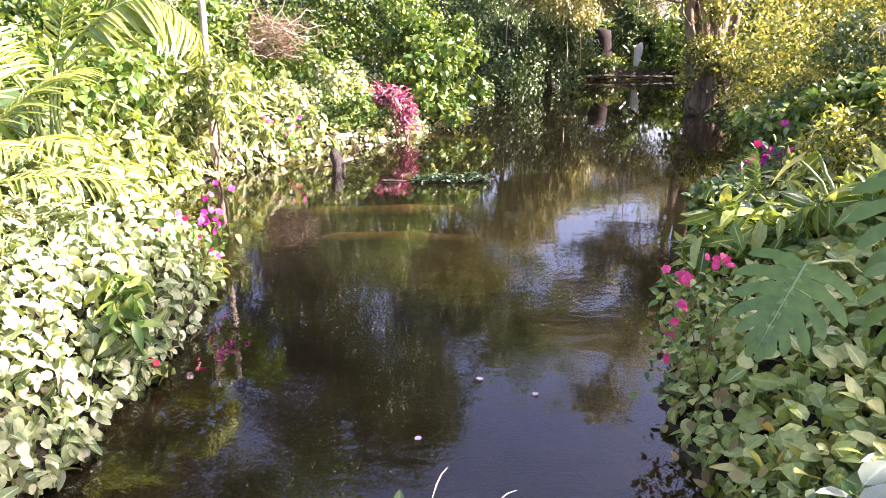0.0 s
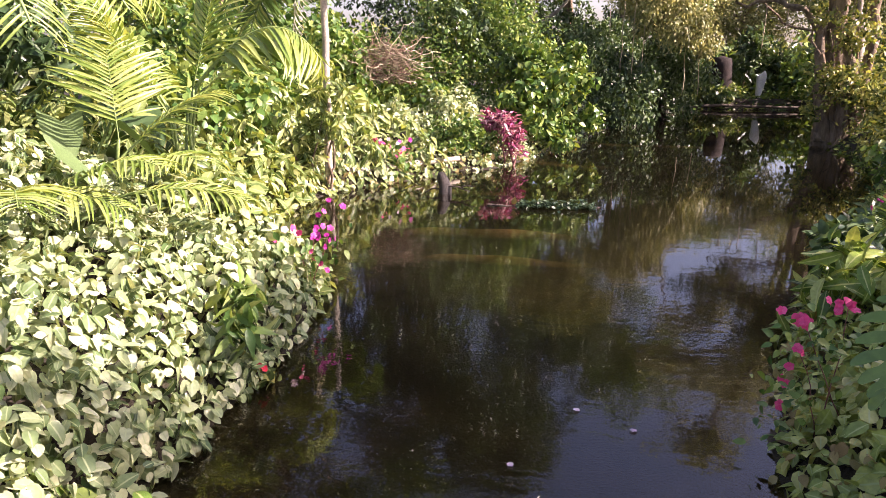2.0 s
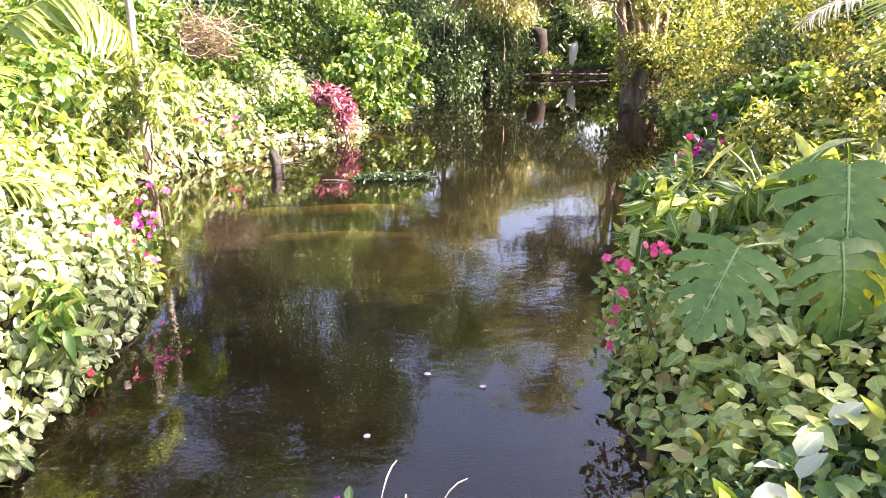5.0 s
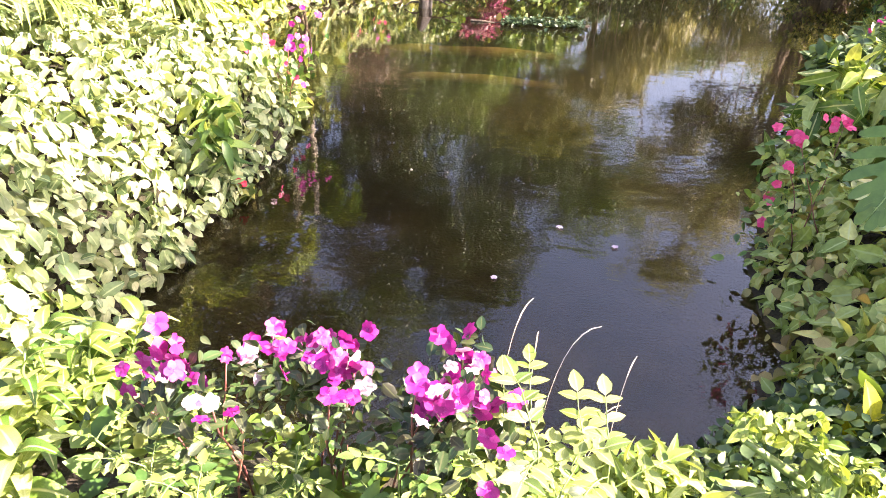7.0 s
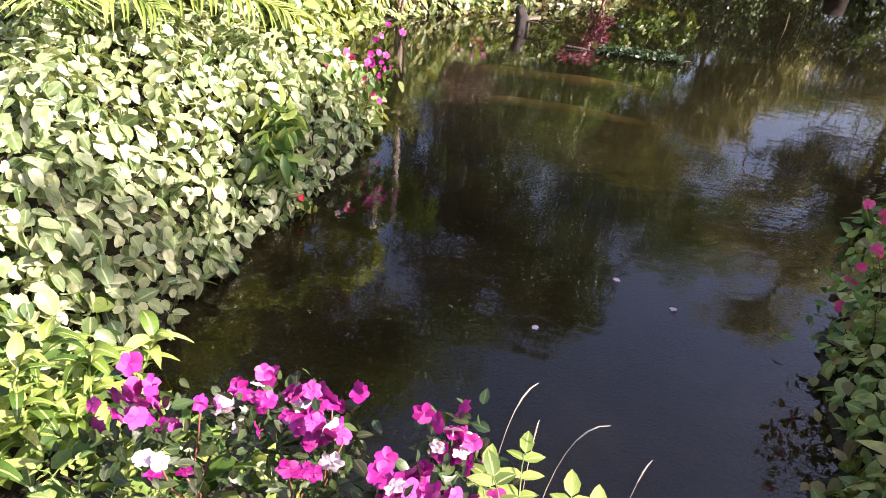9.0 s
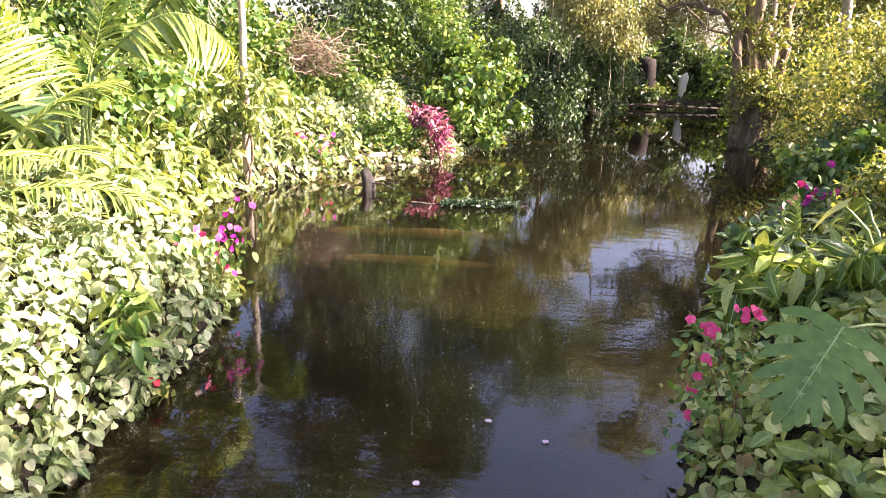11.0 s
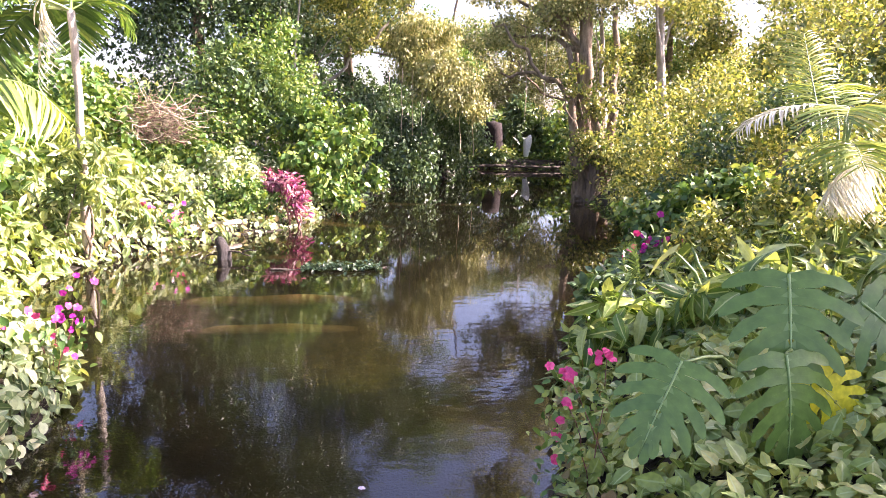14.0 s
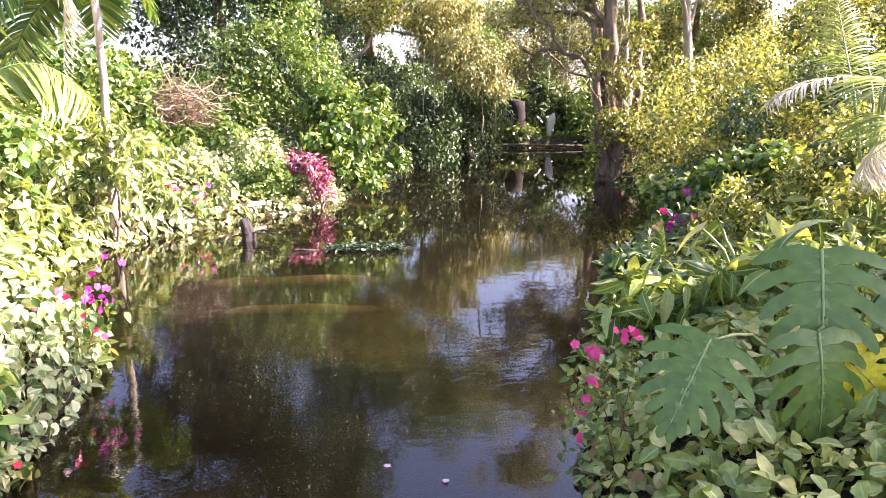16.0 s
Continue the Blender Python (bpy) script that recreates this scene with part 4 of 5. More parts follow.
shrub("yellow_bush", "fine-leaved yellow-green bush glowing in the sun", [((5.1, 6.4, 1.0), (0.8, 0.9, 0.8)), ((4.5, 5.2, 0.85), (0.7, 0.8, 0.6)), ((5.4, 7.6, 1.1), (0.8, 0.8, 0.8)), ((3.7, 6.6, 0.7), (0.5, 0.6, 0.35))], 11000, "spray", (0.045, 0.10), L_YELLOW, 565, fill=0.85)
shrub("corner_bush", "tall sunlit bush with arching leaves", [((3.9, 3.4, 0.8), (0.6, 0.7, 0.45)), ((3.6, 2.2, 0.7), (0.8, 0.8, 0.45))], 2000, "lance", (0.16, 0.30), L_LANCE, 581)
shrub("left_bush", "leafy mid-green bush behind the palms", [((-4.6, 7.4, 1.3), (1.1, 1.2, 0.9)), ((-5.6, 9.6, 1.5), (1.3, 1.4, 1.1)), ((-5.4, 12.2, 1.5), (1.4, 1.4, 1.2))], 12000, "ovate", (0.07, 0.15), L_MID, 591)
shrub("left_bush", "dark leafy bush standing behind the creeper", [((-4.8, 3.0, 1.1), (1.0, 1.2, 0.8)), ((-5.4, 5.0, 1.4), (1.0, 1.2, 1.0)), ((-4.4, 1.2, 0.9), (1.0, 1.0, 0.7))], 7000, "lance", (0.12, 0.24), L_DARK, 601)
shrub("round_bush", "compact green bush close to the waterline", [((-1.95, 11.15, 0.5), (0.45, 0.4, 0.4)), ((-1.6, 11.45, 0.4), (0.35, 0.3, 0.35))], 2200, "ovate", (0.05, 0.10), L_MID, 607, stems=3)
shrub("crimson_plant", "crimson-leaved plant mirrored in the river", [((-1.15, 11.5, 0.62), (0.28, 0.25, 0.30)), ((-0.98, 11.6, 0.35), (0.22, 0.22, 0.22)), ((-1.4, 11.6, 0.75), (0.22, 0.2, 0.18))], 850, "lance", (0.06, 0.15), L_RED, 611, stems=4, bark=STEM_RED, fill=0.8)

shrub("climbing_sprays", "yellow-green leafy sprays climbing round the large trunk", [((5.3, 15.5, 1.35), (0.7, 0.35, 0.45)), ((5.9, 15.5, 1.0), (0.6, 0.4, 0.5)), ((4.9, 15.7, 0.9), (0.3, 0.3, 0.4)), ((5.2, 15.5, 2.3), (0.5, 0.3, 0.5)), ((5.6, 15.6, 3.2), (0.5, 0.3, 0.4)), ((4.7, 15.7, 2.9), (0.4, 0.3, 0.4))], 3400, "spray", (0.07, 0.13), L_YELLOW, 621, stems=4, fill=0.6)

shrub("trunk_creeper", "bright lance-leaved climber hiding the foot of the palm", [((-3.1, 8.25, 1.0), (0.25, 0.15, 0.22)), ((-3.1, 8.25, 1.35), (0.3, 0.15, 0.22)), ((-3.5, 8.3, 0.7), (0.35, 0.25, 0.3))], 700, "lance", (0.09, 0.19), L_LANCE, 631, stems=4, fill=0.7, category="climber")

shrub("lance_clump", "clump of bright green drooping lance-shaped leaves", [((2.05, 4.2, 0.55), (0.36, 0.35, 0.2)), ((2.4, 3.9, 0.72), (0.32, 0.3, 0.2)), ((2.75, 3.7, 0.85), (0.3, 0.3, 0.2))], 420, "lance", (0.14, 0.26), L_NEAR, 645, stems=5, fill=0.8, hang=0.3, category="plant", bark=STEM)
shrub("pale_fern_bush", "pale-leaved low bush below the broken trunk", [((4.7, 27.05, 0.55), (0.9, 0.22, 0.5)), ((3.9, 27.0, 0.5), (0.5, 0.2, 0.4))], 1500, "needle", (0.12, 0.24), L_LANCE, 641, stems=4, fill=0.7)

# palms
palm("thin_palm", "slim pale-trunked palm rooted at the waterline", (-3.2, 8.52), [((0, 0), 3.0, 0.046, [(250, 1.9, 0.7, 1.4, .42), (290, 1.8, 0.4, 1.5, .42), (215, 1.7, 0.6, 1.4, .40), (60, 0.8, 0.6, 0.8, .34), (340, 1.5, 0.9, 1.2, .4)])], 701, L_MID)
frond(bpy.data.objects["thin_palm"], (-3.36, 8.55, 3.2), (-0.8, -0.3), 0.3, 0.15, 1.2, 20, 0.38, 1.2, 777, L_BLEACH, 0.0, fan=0.5, bark=DRY)


def frond_to(th, foot, tip, lift, leaflet=0.3, mat=None, seed=0, vee=0.3, fan=1.15, width=0.5, dense=18, bark=None):
    """A frond from foot to tip, arched by lift."""
    d = np.array(tip, float) - np.array(foot, float)
    hor = math.hypot(d[0], d[1])
    n = int(8 + dense * np.linalg.norm(d))
    return frond(th, foot, (d[0], d[1]), hor / 0.82, d[2] + lift, lift, n, leaflet, width, seed, mat, vee, fan=fan, bark=bark)


def clump_palm(label, foot, fronds, seed, mat=None, stem=0.022, group="feather palms", category="palm"):
    """A stemless clump: each frond stands on its own stalk from the ground; fronds: (foot, tip, lift, leaflet[, material])"""
    th = thing("feather_palm", (foot[0], foot[1], gz(*foot)), label, category, group)
    for i, fr in enumerate(fronds):
        a, b, lift, lf = fr[:4]
        m = fr[4] if len(fr) > 4 else mat
        base = (foot[0] + 0.06 * math.sin(i * 2.4), foot[1] + 0.06 * math.cos(i * 2.4), gz(*foot) - 0.04)
        V, Q = tube(bend(base, a, 0.05, 0.01, 8, seed + i), np.linspace(stem, stem * 0.5, 8), 7)
        part("stalk", quad_mesh("stalk", V, Q, STEM), th)
        frond_to(th, a, b, lift, lf, m, seed + 40 + i, fr[5] if len(fr) > 5 else 0.3, width=0.7 if len(fr) > 5 else 0.5)
    return th


clump_palm("feather palm with one bright arching frond", (-3.2, 5.1), [
    ((-3.05, 5.2, 1.55), (-1.95, 5.34, 1.76), 1.3, 0.46, L_PALM, -0.3), ((-3.1, 5.2, 1.5), (-2.95, 5.5, 2.5), 0.15, 0.34), ((-3.3, 5.2, 1.3), (-4.1, 5.7, 1.7), 0.5, 0.32),
    ((-3.2, 5.0, 1.3), (-3.4, 4.5, 2.1), 0.25, 0.32), ((-3.2, 5.3, 1.4), (-2.6, 5.9, 1.9), 0.4, 0.30), ((-3.3, 5.1, 1.4), (-3.9, 5.0, 2.4), 0.3, 0.34)], 711)
clump_palm("upright yellow-green feather palm above the creeper", (-2.95, 3.95), [
    ((-2.86, 3.88, 1.25), (-2.98, 4.02, 1.85), 0.10, 0.32), ((-2.9, 3.9, 1.1), (-2.35, 4.35, 1.55), 0.35, 0.30),
    ((-2.85, 3.85, 1.0), (-2.2, 3.75, 1.15), 0.28, 0.28)], 721)
clump_palm("low feather palm spreading over the creeper", (-2.75, 3.1), [
    ((-2.85, 2.8, 1.05), (-2.22, 3.02, 0.98), 0.22, 0.26), ((-2.6, 3.35, 0.95), (-1.78, 3.6, 0.93), 0.26, 0.26), ((-2.75, 3.1, 1.0), (-2.1, 3.2, 1.2), 0.35, 0.26),
    ((-2.8, 2.9, 1.0), (-2.35, 2.45, 1.1), 0.3, 0.26)], 731)
palm("feather_palm", "tall feather palm with arching fronds", (-4.1, 3.6), [((0, 0), 2.2, 0.045, [(20, 1.5, 1.0, 1.0, .4), (210, 1.4, 0.9, 1.2, .4), (290, 1.4, 0.9, 1.2, .4), (330, 1.4, 1.0, 1.1, .4)])], 751, group="feather palms")
TALL = bpy.data.objects["feather_palm.003"]
for i, (tip, lift) in enumerate([((-2.35, 2.7, 1.95), 1.0), ((-2.35, 3.45, 2.05), 1.0), ((-2.7, 4.3, 2.1), 1.0)]):
    frond_to(TALL, (-4.05, 3.6, 2.75), tip, lift, 0.36, None, 770 + i, 0.1)
clump_palm("feather palm with sun-bleached drooping fronds", (4.35, 5.55), [
    ((4.2, 5.4, 2.0), (3.35, 5.52, 1.78), 0.30, 0.26, L_BLEACH), ((4.05, 5.5, 1.9), (4.1, 5.95, 2.65), 0.10, 0.22), ((4.2, 5.3, 1.9), (3.75, 4.75, 1.85), 0.35, 0.34, L_SYN),
    ((4.3, 5.5, 1.9), (4.9, 5.2, 2.3), 0.5, 0.34, L_SYN), ((4.3, 5.6, 1.8), (4.6, 6.3, 2.2), 0.5, 0.34), ((4.15, 5.3, 1.7), (3.9, 4.7, 1.55), 0.25, 0.32)], 741)
frond_to(bpy.data.objects["feather_palm.004"], (4.4, 5.2, 1.7), (3.75, 4.9, 1.25), 0.25, 0.26, L_BLEACH, 791, -0.6, fan=0.7, width=0.4, dense=26, bark=DRY)
frond_to(bpy.data.objects["feather_palm.004"], (4.45, 5.2, 1.5), (3.82, 4.95, 1.40), 0.06, 0.32, L_BLEACH, 790, -2.4, fan=0.35, width=0.32, dense=34, bark=DRY)


# ---- woods all round, beyond the glade ----
def far_woods():
    r = np.random.default_rng(900)
    th = thing("far_woods", (0, 45, 0), "distant belt of mixed green and golden trees", "woods", kind="stuff")
    for mat, n, seed in ((L_MID, 9000, 1), (L_OLIVE, 9000, 2), (L_YELLOW, 6000, 3)):
        blobs = []
        for a in np.linspace(0, 2 * np.pi, 26, endpoint=False) + seed * 0.08:
            rad = r.uniform(30, 44)
            h = r.uniform(2.6, 4.8)
            blobs.append(((3 + rad * math.sin(a), 8 + rad * math.cos(a), h * 0.5), (r.uniform(2.5, 4.5), r.uniform(2.5, 4.0), h * 0.55)))
        crown(th, blobs, n, "spray", (0.5, 0.9), mat, 910 + seed, fill=0.5)
    return th


far_woods()
shrub("undergrowth", "shaded mixed undergrowth behind the bankside trees", [((7.6, 21.5, 1.0), (1.6, 1.6, 1.1)), ((9.5, 24.5, 1.3), (2, 2, 1.4)), ((10.5, 20.5, 1.2), (1.8, 1.8, 1.4)), ((8.8, 27.5, 1.3), (1.6, 1.6, 1.4))], 6500, "spray", (0.16, 0.3), L_MID, 621, category="undergrowth")
shrub("undergrowth", "golden sunlit undergrowth beyond the bushes", [((9.5, 14.0, 1.2), (1.8, 1.5, 1.4)), ((8.4, 8.6, 1.2), (1.5, 1.4, 1.3)), ((8.0, 6.0, 1.0), (1.3, 1.3, 1.1)), ((12, 13, 1.4), (2, 2, 1.6))], 8000, "spray", (0.12, 0.22), L_YELLOW, 631, category="undergrowth")
shrub("undergrowth", "mixed undergrowth behind the creeper bank", [((-7.0, 12.4, 1.3), (1.6, 1.6, 1.4)), ((-6.2, 17.5, 1.4), (1.8, 1.6, 1.6)), ((-3.8, 21, 1.5), (1.8, 1.6, 1.6)), ((-8.5, 6, 1.2), (1.6, 1.8, 1.3))], 7500, "spray", (0.14, 0.26), L_MID, 641, category="undergrowth")


# ---- flowers ----
def flower_mesh(name, mat, cup=0.35):
    """A five-petalled flat blossom, one across, with a small eye."""
    V0, Q0, rib0 = LEAF["petal"]
    bits, ribs = [], []
    for i in range(5):
        a = i * 2 * math.pi / 5
        s = 0.52 if i else 0.60
        y, x = V0[:, 1:2] * s, V0[:, 0:1] * s * (1.0 if i else 1.25)
        z = V0[:, 2:3] * s * 0.6 + V0[:, 1:2] * cup * 0.3 + 0.01 * (i % 2) + 0.05 * np.sin(V0[:, 0:1] * 9 + V0[:, 1:2] * 5 + i)
        X, Y = x * math.cos(a) + y * math.sin(a), -x * math.sin(a) + y * math.cos(a)
        bits.append((np.hstack([X, Y, z]), Q0)); ribs.append(rib0 * 0)
    V, Q = tube([(0, 0, -0.25), (0, 0, 0.04)], [0.03, 0.05], 6)
    bits.append((V, Q)); ribs.append(np.zeros(len(V)))
    V, Q = join(bits)
    return quad_mesh(name, V, Q, mat, np.concatenate(ribs))


BLOSSOM = {"magenta": flower_mesh("blossom", P_MAGENTA), "pink": flower_mesh("blossom", P_PINK), "pale": flower_mesh("blossom", P_PALE), "red": flower_mesh("blossom", P_RED)}


def frame_matrix(p, axis, nrm, s, wide=1.0):
    x, y, z = (v[0] for v in leaf_frames(np.array([axis], float), np.array([nrm], float)))
    return Matrix(((x[0] * s * wide, y[0] * s, z[0] * s, p[0]), (x[1] * s * wide, y[1] * s, z[1] * s, p[1]), (x[2] * s * wide, y[2] * s, z[2] * s, p[2]), (0, 0, 0, 1)))


def impatiens(name, label, foot, seats, leaves, spread_r, height, seed, size=0.055, leaf=(0.07, 0.12), mat=None, toward=(0.1, -0.55, 0.75), spin=0.38):
    """seats: (x, y, z, colour) of each blossom."""
    r = np.random.default_rng(seed)
    fz = gz(*foot)
    th = thing(name, (foot[0], foot[1], fz), label, "flowering plant", "impatiens")
    for i, (x, y, z, c) in enumerate(seats):
        if i % 7 == 0:
            P = bend((foot[0] + r.normal(0, 0.04), foot[1] + r.normal(0, 0.04), fz - 0.03), (x, y, z - 0.02), 0.02, 0.008, 6, seed + i)
            V, Q = tube(P, np.linspace(0.0035, 0.002, 6), 5)
            part("stem", quad_mesh("stem", V, Q, STEM_RED), th)
        n = unit(np.array(toward) + r.normal(0, spin, 3))
        a = unit(np.cross(n, r.normal(0, 1, 3)))
        part("blossom", BLOSSOM[c], th, m=frame_matrix((x, y, z), a, n, size * r.uniform(0.75, 1.2)))
    S = np.array([s[:3] for s in seats])
    pick = r.integers(0, len(S), leaves)
    pos = S[pick] + r.normal(0, 1, (leaves, 3)) * np.array([spread_r, spread_r, height]) + np.array([0, 0, -2.0 * height])
    pos[:, 2] = np.maximum(pos[:, 2], 0.06)
    nrm = unit(np.array([0, -0.25, 0.8]) + r.normal(0, 0.4, (leaves, 3)))
    ax = unit(r.normal(0, 1, (leaves, 3)) + np.array([0, 0, -0.3]))
    foliage(th, "ovate", pos, ax, nrm, r.uniform(leaf[0], leaf[1], leaves), mat or L_IMP, min(60, leaves), 0.85)
    return th


def near_flowers():
    r = np.random.default_rng(77)
    groups = [(-0.46, 0.90), (-0.24, 0.95), (-0.02, 0.88), (0.14, 0.95)]
    for k, (cx, cy) in enumerate(groups):
        seats = []
        knots = [(cx + r.uniform(-0.12, 0.12), 0.96 + r.uniform(-0.26, 0.22), r.random() < (0.7, 0.15, 0.55, 0.3)[k]) for _ in range(5)]
        for i in range((36, 40, 40, 24)[k]):
            kx, ky, light = knots[int(r.integers(5))]
            x, y = kx + r.normal(0, 0.034), ky + r.normal(0, 0.036)
            z = 0.68 + (1.02 - y) * 0.38 + 0.06 * (x + 0.2) - 0.5 * max(0.0, x - 0.05) + r.normal(0, 0.03)
            c = "pale" if r.random() < (0.34 if light else 0.03) else "magenta"
            seats.append((x, y, z, c))
        impatiens("impatiens", "magenta and pale pink impatiens in full bloom on the bank", (cx, cy), seats, 260, 0.045, 0.045, 780 + k, 0.044, (0.025, 0.052), spin=0.6)


near_flowers()


def patch(c, n, spread_, colours, seed):
    r = np.random.default_rng(seed)
    return [(c[0] + r.normal(0, spread_[0]), c[1] + r.normal(0, spread_[1]), max(0.1, c[2] + r.normal(0, spread_[2])), colours[int(r.integers(len(colours)))]) for _ in range(n)]


impatiens("impatiens", "pink impatiens trailing down the bank to the water", (1.42, 2.9),
          patch((1.44, 2.92, 0.74), 7, (0.05, 0.05, 0.03), ["pink"], 1) + patch((1.23, 2.76, 0.72), 6, (0.035, 0.03, 0.02), ["pink"], 2)
          + [(1.21, 2.74, 0.6, "pink"), (1.23, 2.76, 0.585, "pink"), (1.2, 2.78, 0.5, "pink"), (1.18, 2.8, 0.43, "pink"), (1.2, 2.79, 0.41, "pink"), (1.19, 2.8, 0.30, "pink")], 190, 0.055, 0.10, 801, 0.05, (0.03, 0.06), L_MID, (-0.5, -0.6, 0.5))
impatiens("impatiens", "deep pink impatiens in the shade of the bushes", (3.72, 7.85), patch((3.55, 7.45, 0.50), 18, (0.10, 0.08, 0.10), ["magenta", "magenta", "pink"], 3) + patch((3.32, 7.4, 0.46), 8, (0.07, 0.08, 0.09), ["magenta", "pink"], 4), 260, 0.14, 0.12, 811, 0.075, (0.08, 0.14), L_DARK, (-0.5, -0.7, 0.4))
impatiens("impatiens", "magenta impatiens among pale creeper leaves", (-1.78, 4.45), patch((-1.62, 4.4, 0.55), 12, (0.05, 0.07, 0.05), ["magenta"], 5) + patch((-1.66, 4.35, 0.36), 5, (0.04, 0.05, 0.05), ["pink", "magenta"], 6) + patch((-1.8, 4.25, 0.60), 7, (0.05, 0.07, 0.04), ["pale", "pink"], 7) + patch((-1.68, 4.75, 0.66), 4, (0.05, 0.06, 0.04), ["magenta"], 8), 64, 0.06, 0.05, 821, 0.05, (0.05, 0.085), L_MID, (0.6, -0.6, 0.4))
impatiens("impatiens", "pink impatiens above the waterline", (-2.55, 9.75), patch((-2.5, 9.66, 0.46), 9, (0.10, 0.10, 0.06), ["magenta", "pink"], 9) + patch((-2.7, 9.75, 0.55), 8, (0.12, 0.1, 0.06), ["pale", "pink"], 10), 90, 0.1, 0.08, 831, 0.07, (0.08, 0.13), L_MID, (0.5, -0.7, 0.4))
impatiens("impatiens", "single scarlet blossom hanging close to the water", (-1.56, 3.05), [(-1.44, 3.02, 0.10, "red"), (-1.46, 3.0, 0.12, "red")], 24, 0.05, 0.03, 841, 0.05, (0.06, 0.09), L_YELLOW, (0.7, -0.5, 0.3))


# ---- monstera ----
def monstera_mesh(mat, seed):
    """A split leaf along +y, about one long and one wide, with separate fingers on each side of the midrib."""
    r = np.random.default_rng(seed)
    bits, ribs = [], []
    n = 7
    for s in (-1, 1):
        for i in range(n):
            u = (i + 0.5) / n
            y0 = -0.02 + 0.93 * u
            ang = math.radians(-26 + 88 * u)
            ln = 0.50 * (0.80 + 0.42 * math.sin(math.pi * min(1, u + 0.16))) * (1 - 0.55 * u * u) * r.uniform(0.93, 1.05)
            hw = 0.93 / n / 2
            rows = 9
            V, rb = [], []
            for k in range(rows):
                t = k / (rows - 1)
                a = ang + 0.62 * t * (0.7 - u * 0.2)
                cx, cy = math.cos(a) * ln * t, math.sin(a) * ln * t + y0
                w = (hw + 0.085 * ln * t) * (1.0 if t < 0.46 else 0.62) * (1 if t < 0.8 else (0.78 if t < 0.95 else 0.30))
                dx, dy = -math.sin(a), math.cos(a)
                for q in (-1, 0, 1):
                    vx, vy = cx + q * dx * w, cy + q * dy * w
                    V.append((s * vx, vy, -0.46 * vx * vx - 0.20 * max(vy, 0) ** 2 + 0.12 * vx + 0.003 * (i % 2) - (0.006 if q == 0 else 0)))
                    rb.append(0.9 if k == 0 else (0.84 if q == 0 and t < 0.8 else 0.0))
            Q = []
            for k in range(rows - 1):
                for q in (0, 1):
                    a0 = 3 * k + q
                    Q.append((a0, a0 + 1, a0 + 4, a0 + 3))
            bits.append((np.array(V), np.array(Q))); ribs.append(np.array(rb))
    P = np.array([(0, t, -0.20 * max(t, 0) ** 2 + 0.006) for t in np.linspace(-0.02, 0.98, 9)])
    V, Q = tube(P, np.linspace(0.014, 0.004, 9), 6)
    bits.append((V, Q)); ribs.append(np.ones(len(V)))
    V, Q = join(bits)
    return quad_mesh("monstera_blade", V, Q, mat, np.concatenate(ribs))


MONSTERA = [monstera_mesh(L_BLUE, 1), monstera_mesh(L_BLUE, 2)]
MONSTERA_GOLD = monstera_mesh(L_GOLD, 3)


def monstera():
    foot = (2.35, 2.95)
    th = thing("monstera", (*foot, gz(*foot)), "large split-leaved monstera with glossy blue-green leaves", "monstera")
    leaves = [((2.18, 2.75, 1.17), (-0.12, -0.42, -0.72), (-0.30, -0.85, 0.50), 0.52, MONSTERA[0]),
              ((2.05, 2.50, 0.89), (0.04, -0.30, -0.80), (0.12, -0.92, 0.30), 0.43, MONSTERA[1]),
              ((1.50, 2.28, 0.95), (-0.42, -0.30, -0.60), (-0.30, -0.75, 0.70), 0.37, MONSTERA[0]),
              ((2.19, 2.58, 0.80), (0.50, -0.20, -0.46), (-0.1, -0.9, 0.35), 0.35, MONSTERA_GOLD),
              ((2.62, 2.85, 1.02), (0.55, -0.35, -0.45), (-0.1, -0.8, 0.6), 0.50, MONSTERA[1])]
    for i, (p, a, n, s, me) in enumerate(leaves):
        P = bend((foot[0] + 0.05 * i - 0.1, foot[1], gz(*foot) - 0.03), p, 0.18, 0.012, 9, 60 + i)
        V, Q = tube(P, np.linspace(0.009, 0.006, 9), 7)
        part("petiole", quad_mesh("petiole", V, Q, STEM), th)
        part("leaf", me, th, "split leaf coloured yellow as if lit from behind" if me is MONSTERA_GOLD else "", m=frame_matrix(p, a, n, s))


monstera()


def elephant_ear(foot, n, size, seed, mat=None, heights=(0.5, 1.0), label="broad-leaved elephant ear plant in half shade"):
    r = np.random.default_rng(seed)
    th = thing("elephant_ear", (*foot, gz(*foot)), label, "foliage plant", "elephant ears")
    for i in range(n):
        a = i * 2.4 + r.uniform(-0.3, 0.3)
        h = gz(*foot) + r.uniform(*heights)
        p = (foot[0] + 0.35 * math.sin(a), foot[1] + 0.35 * math.cos(a), h)
        V, Q = tube(bend((foot[0], foot[1], gz(*foot) - 0.03), p, 0.1, 0.01, 8, seed + i), np.linspace(0.018, 0.009, 8), 7)
        part("petiole", quad_mesh("petiole", V, Q, STEM), th)
        m = mat or L_DARK
        part("leaf", leaf_mesh("arrow", m), th, m=frame_matrix(p, (math.sin(a), math.cos(a), -0.75), (math.sin(a) * 0.6, math.cos(a) * 0.6, 0.8), size * r.uniform(0.8, 1.2), 1.15))


elephant_ear((-3.6, 4.2), 6, 0.50, 31, None, (0.55, 1.1))
elephant_ear((-4.3, 5.9), 6, 0.6, 32)
elephant_ear((-3.3, 3.3), 4, 0.42, 35, None, (0.4, 0.8))
elephant_ear((-3.7, 10.6), 5, 0.36, 33, L_MID)
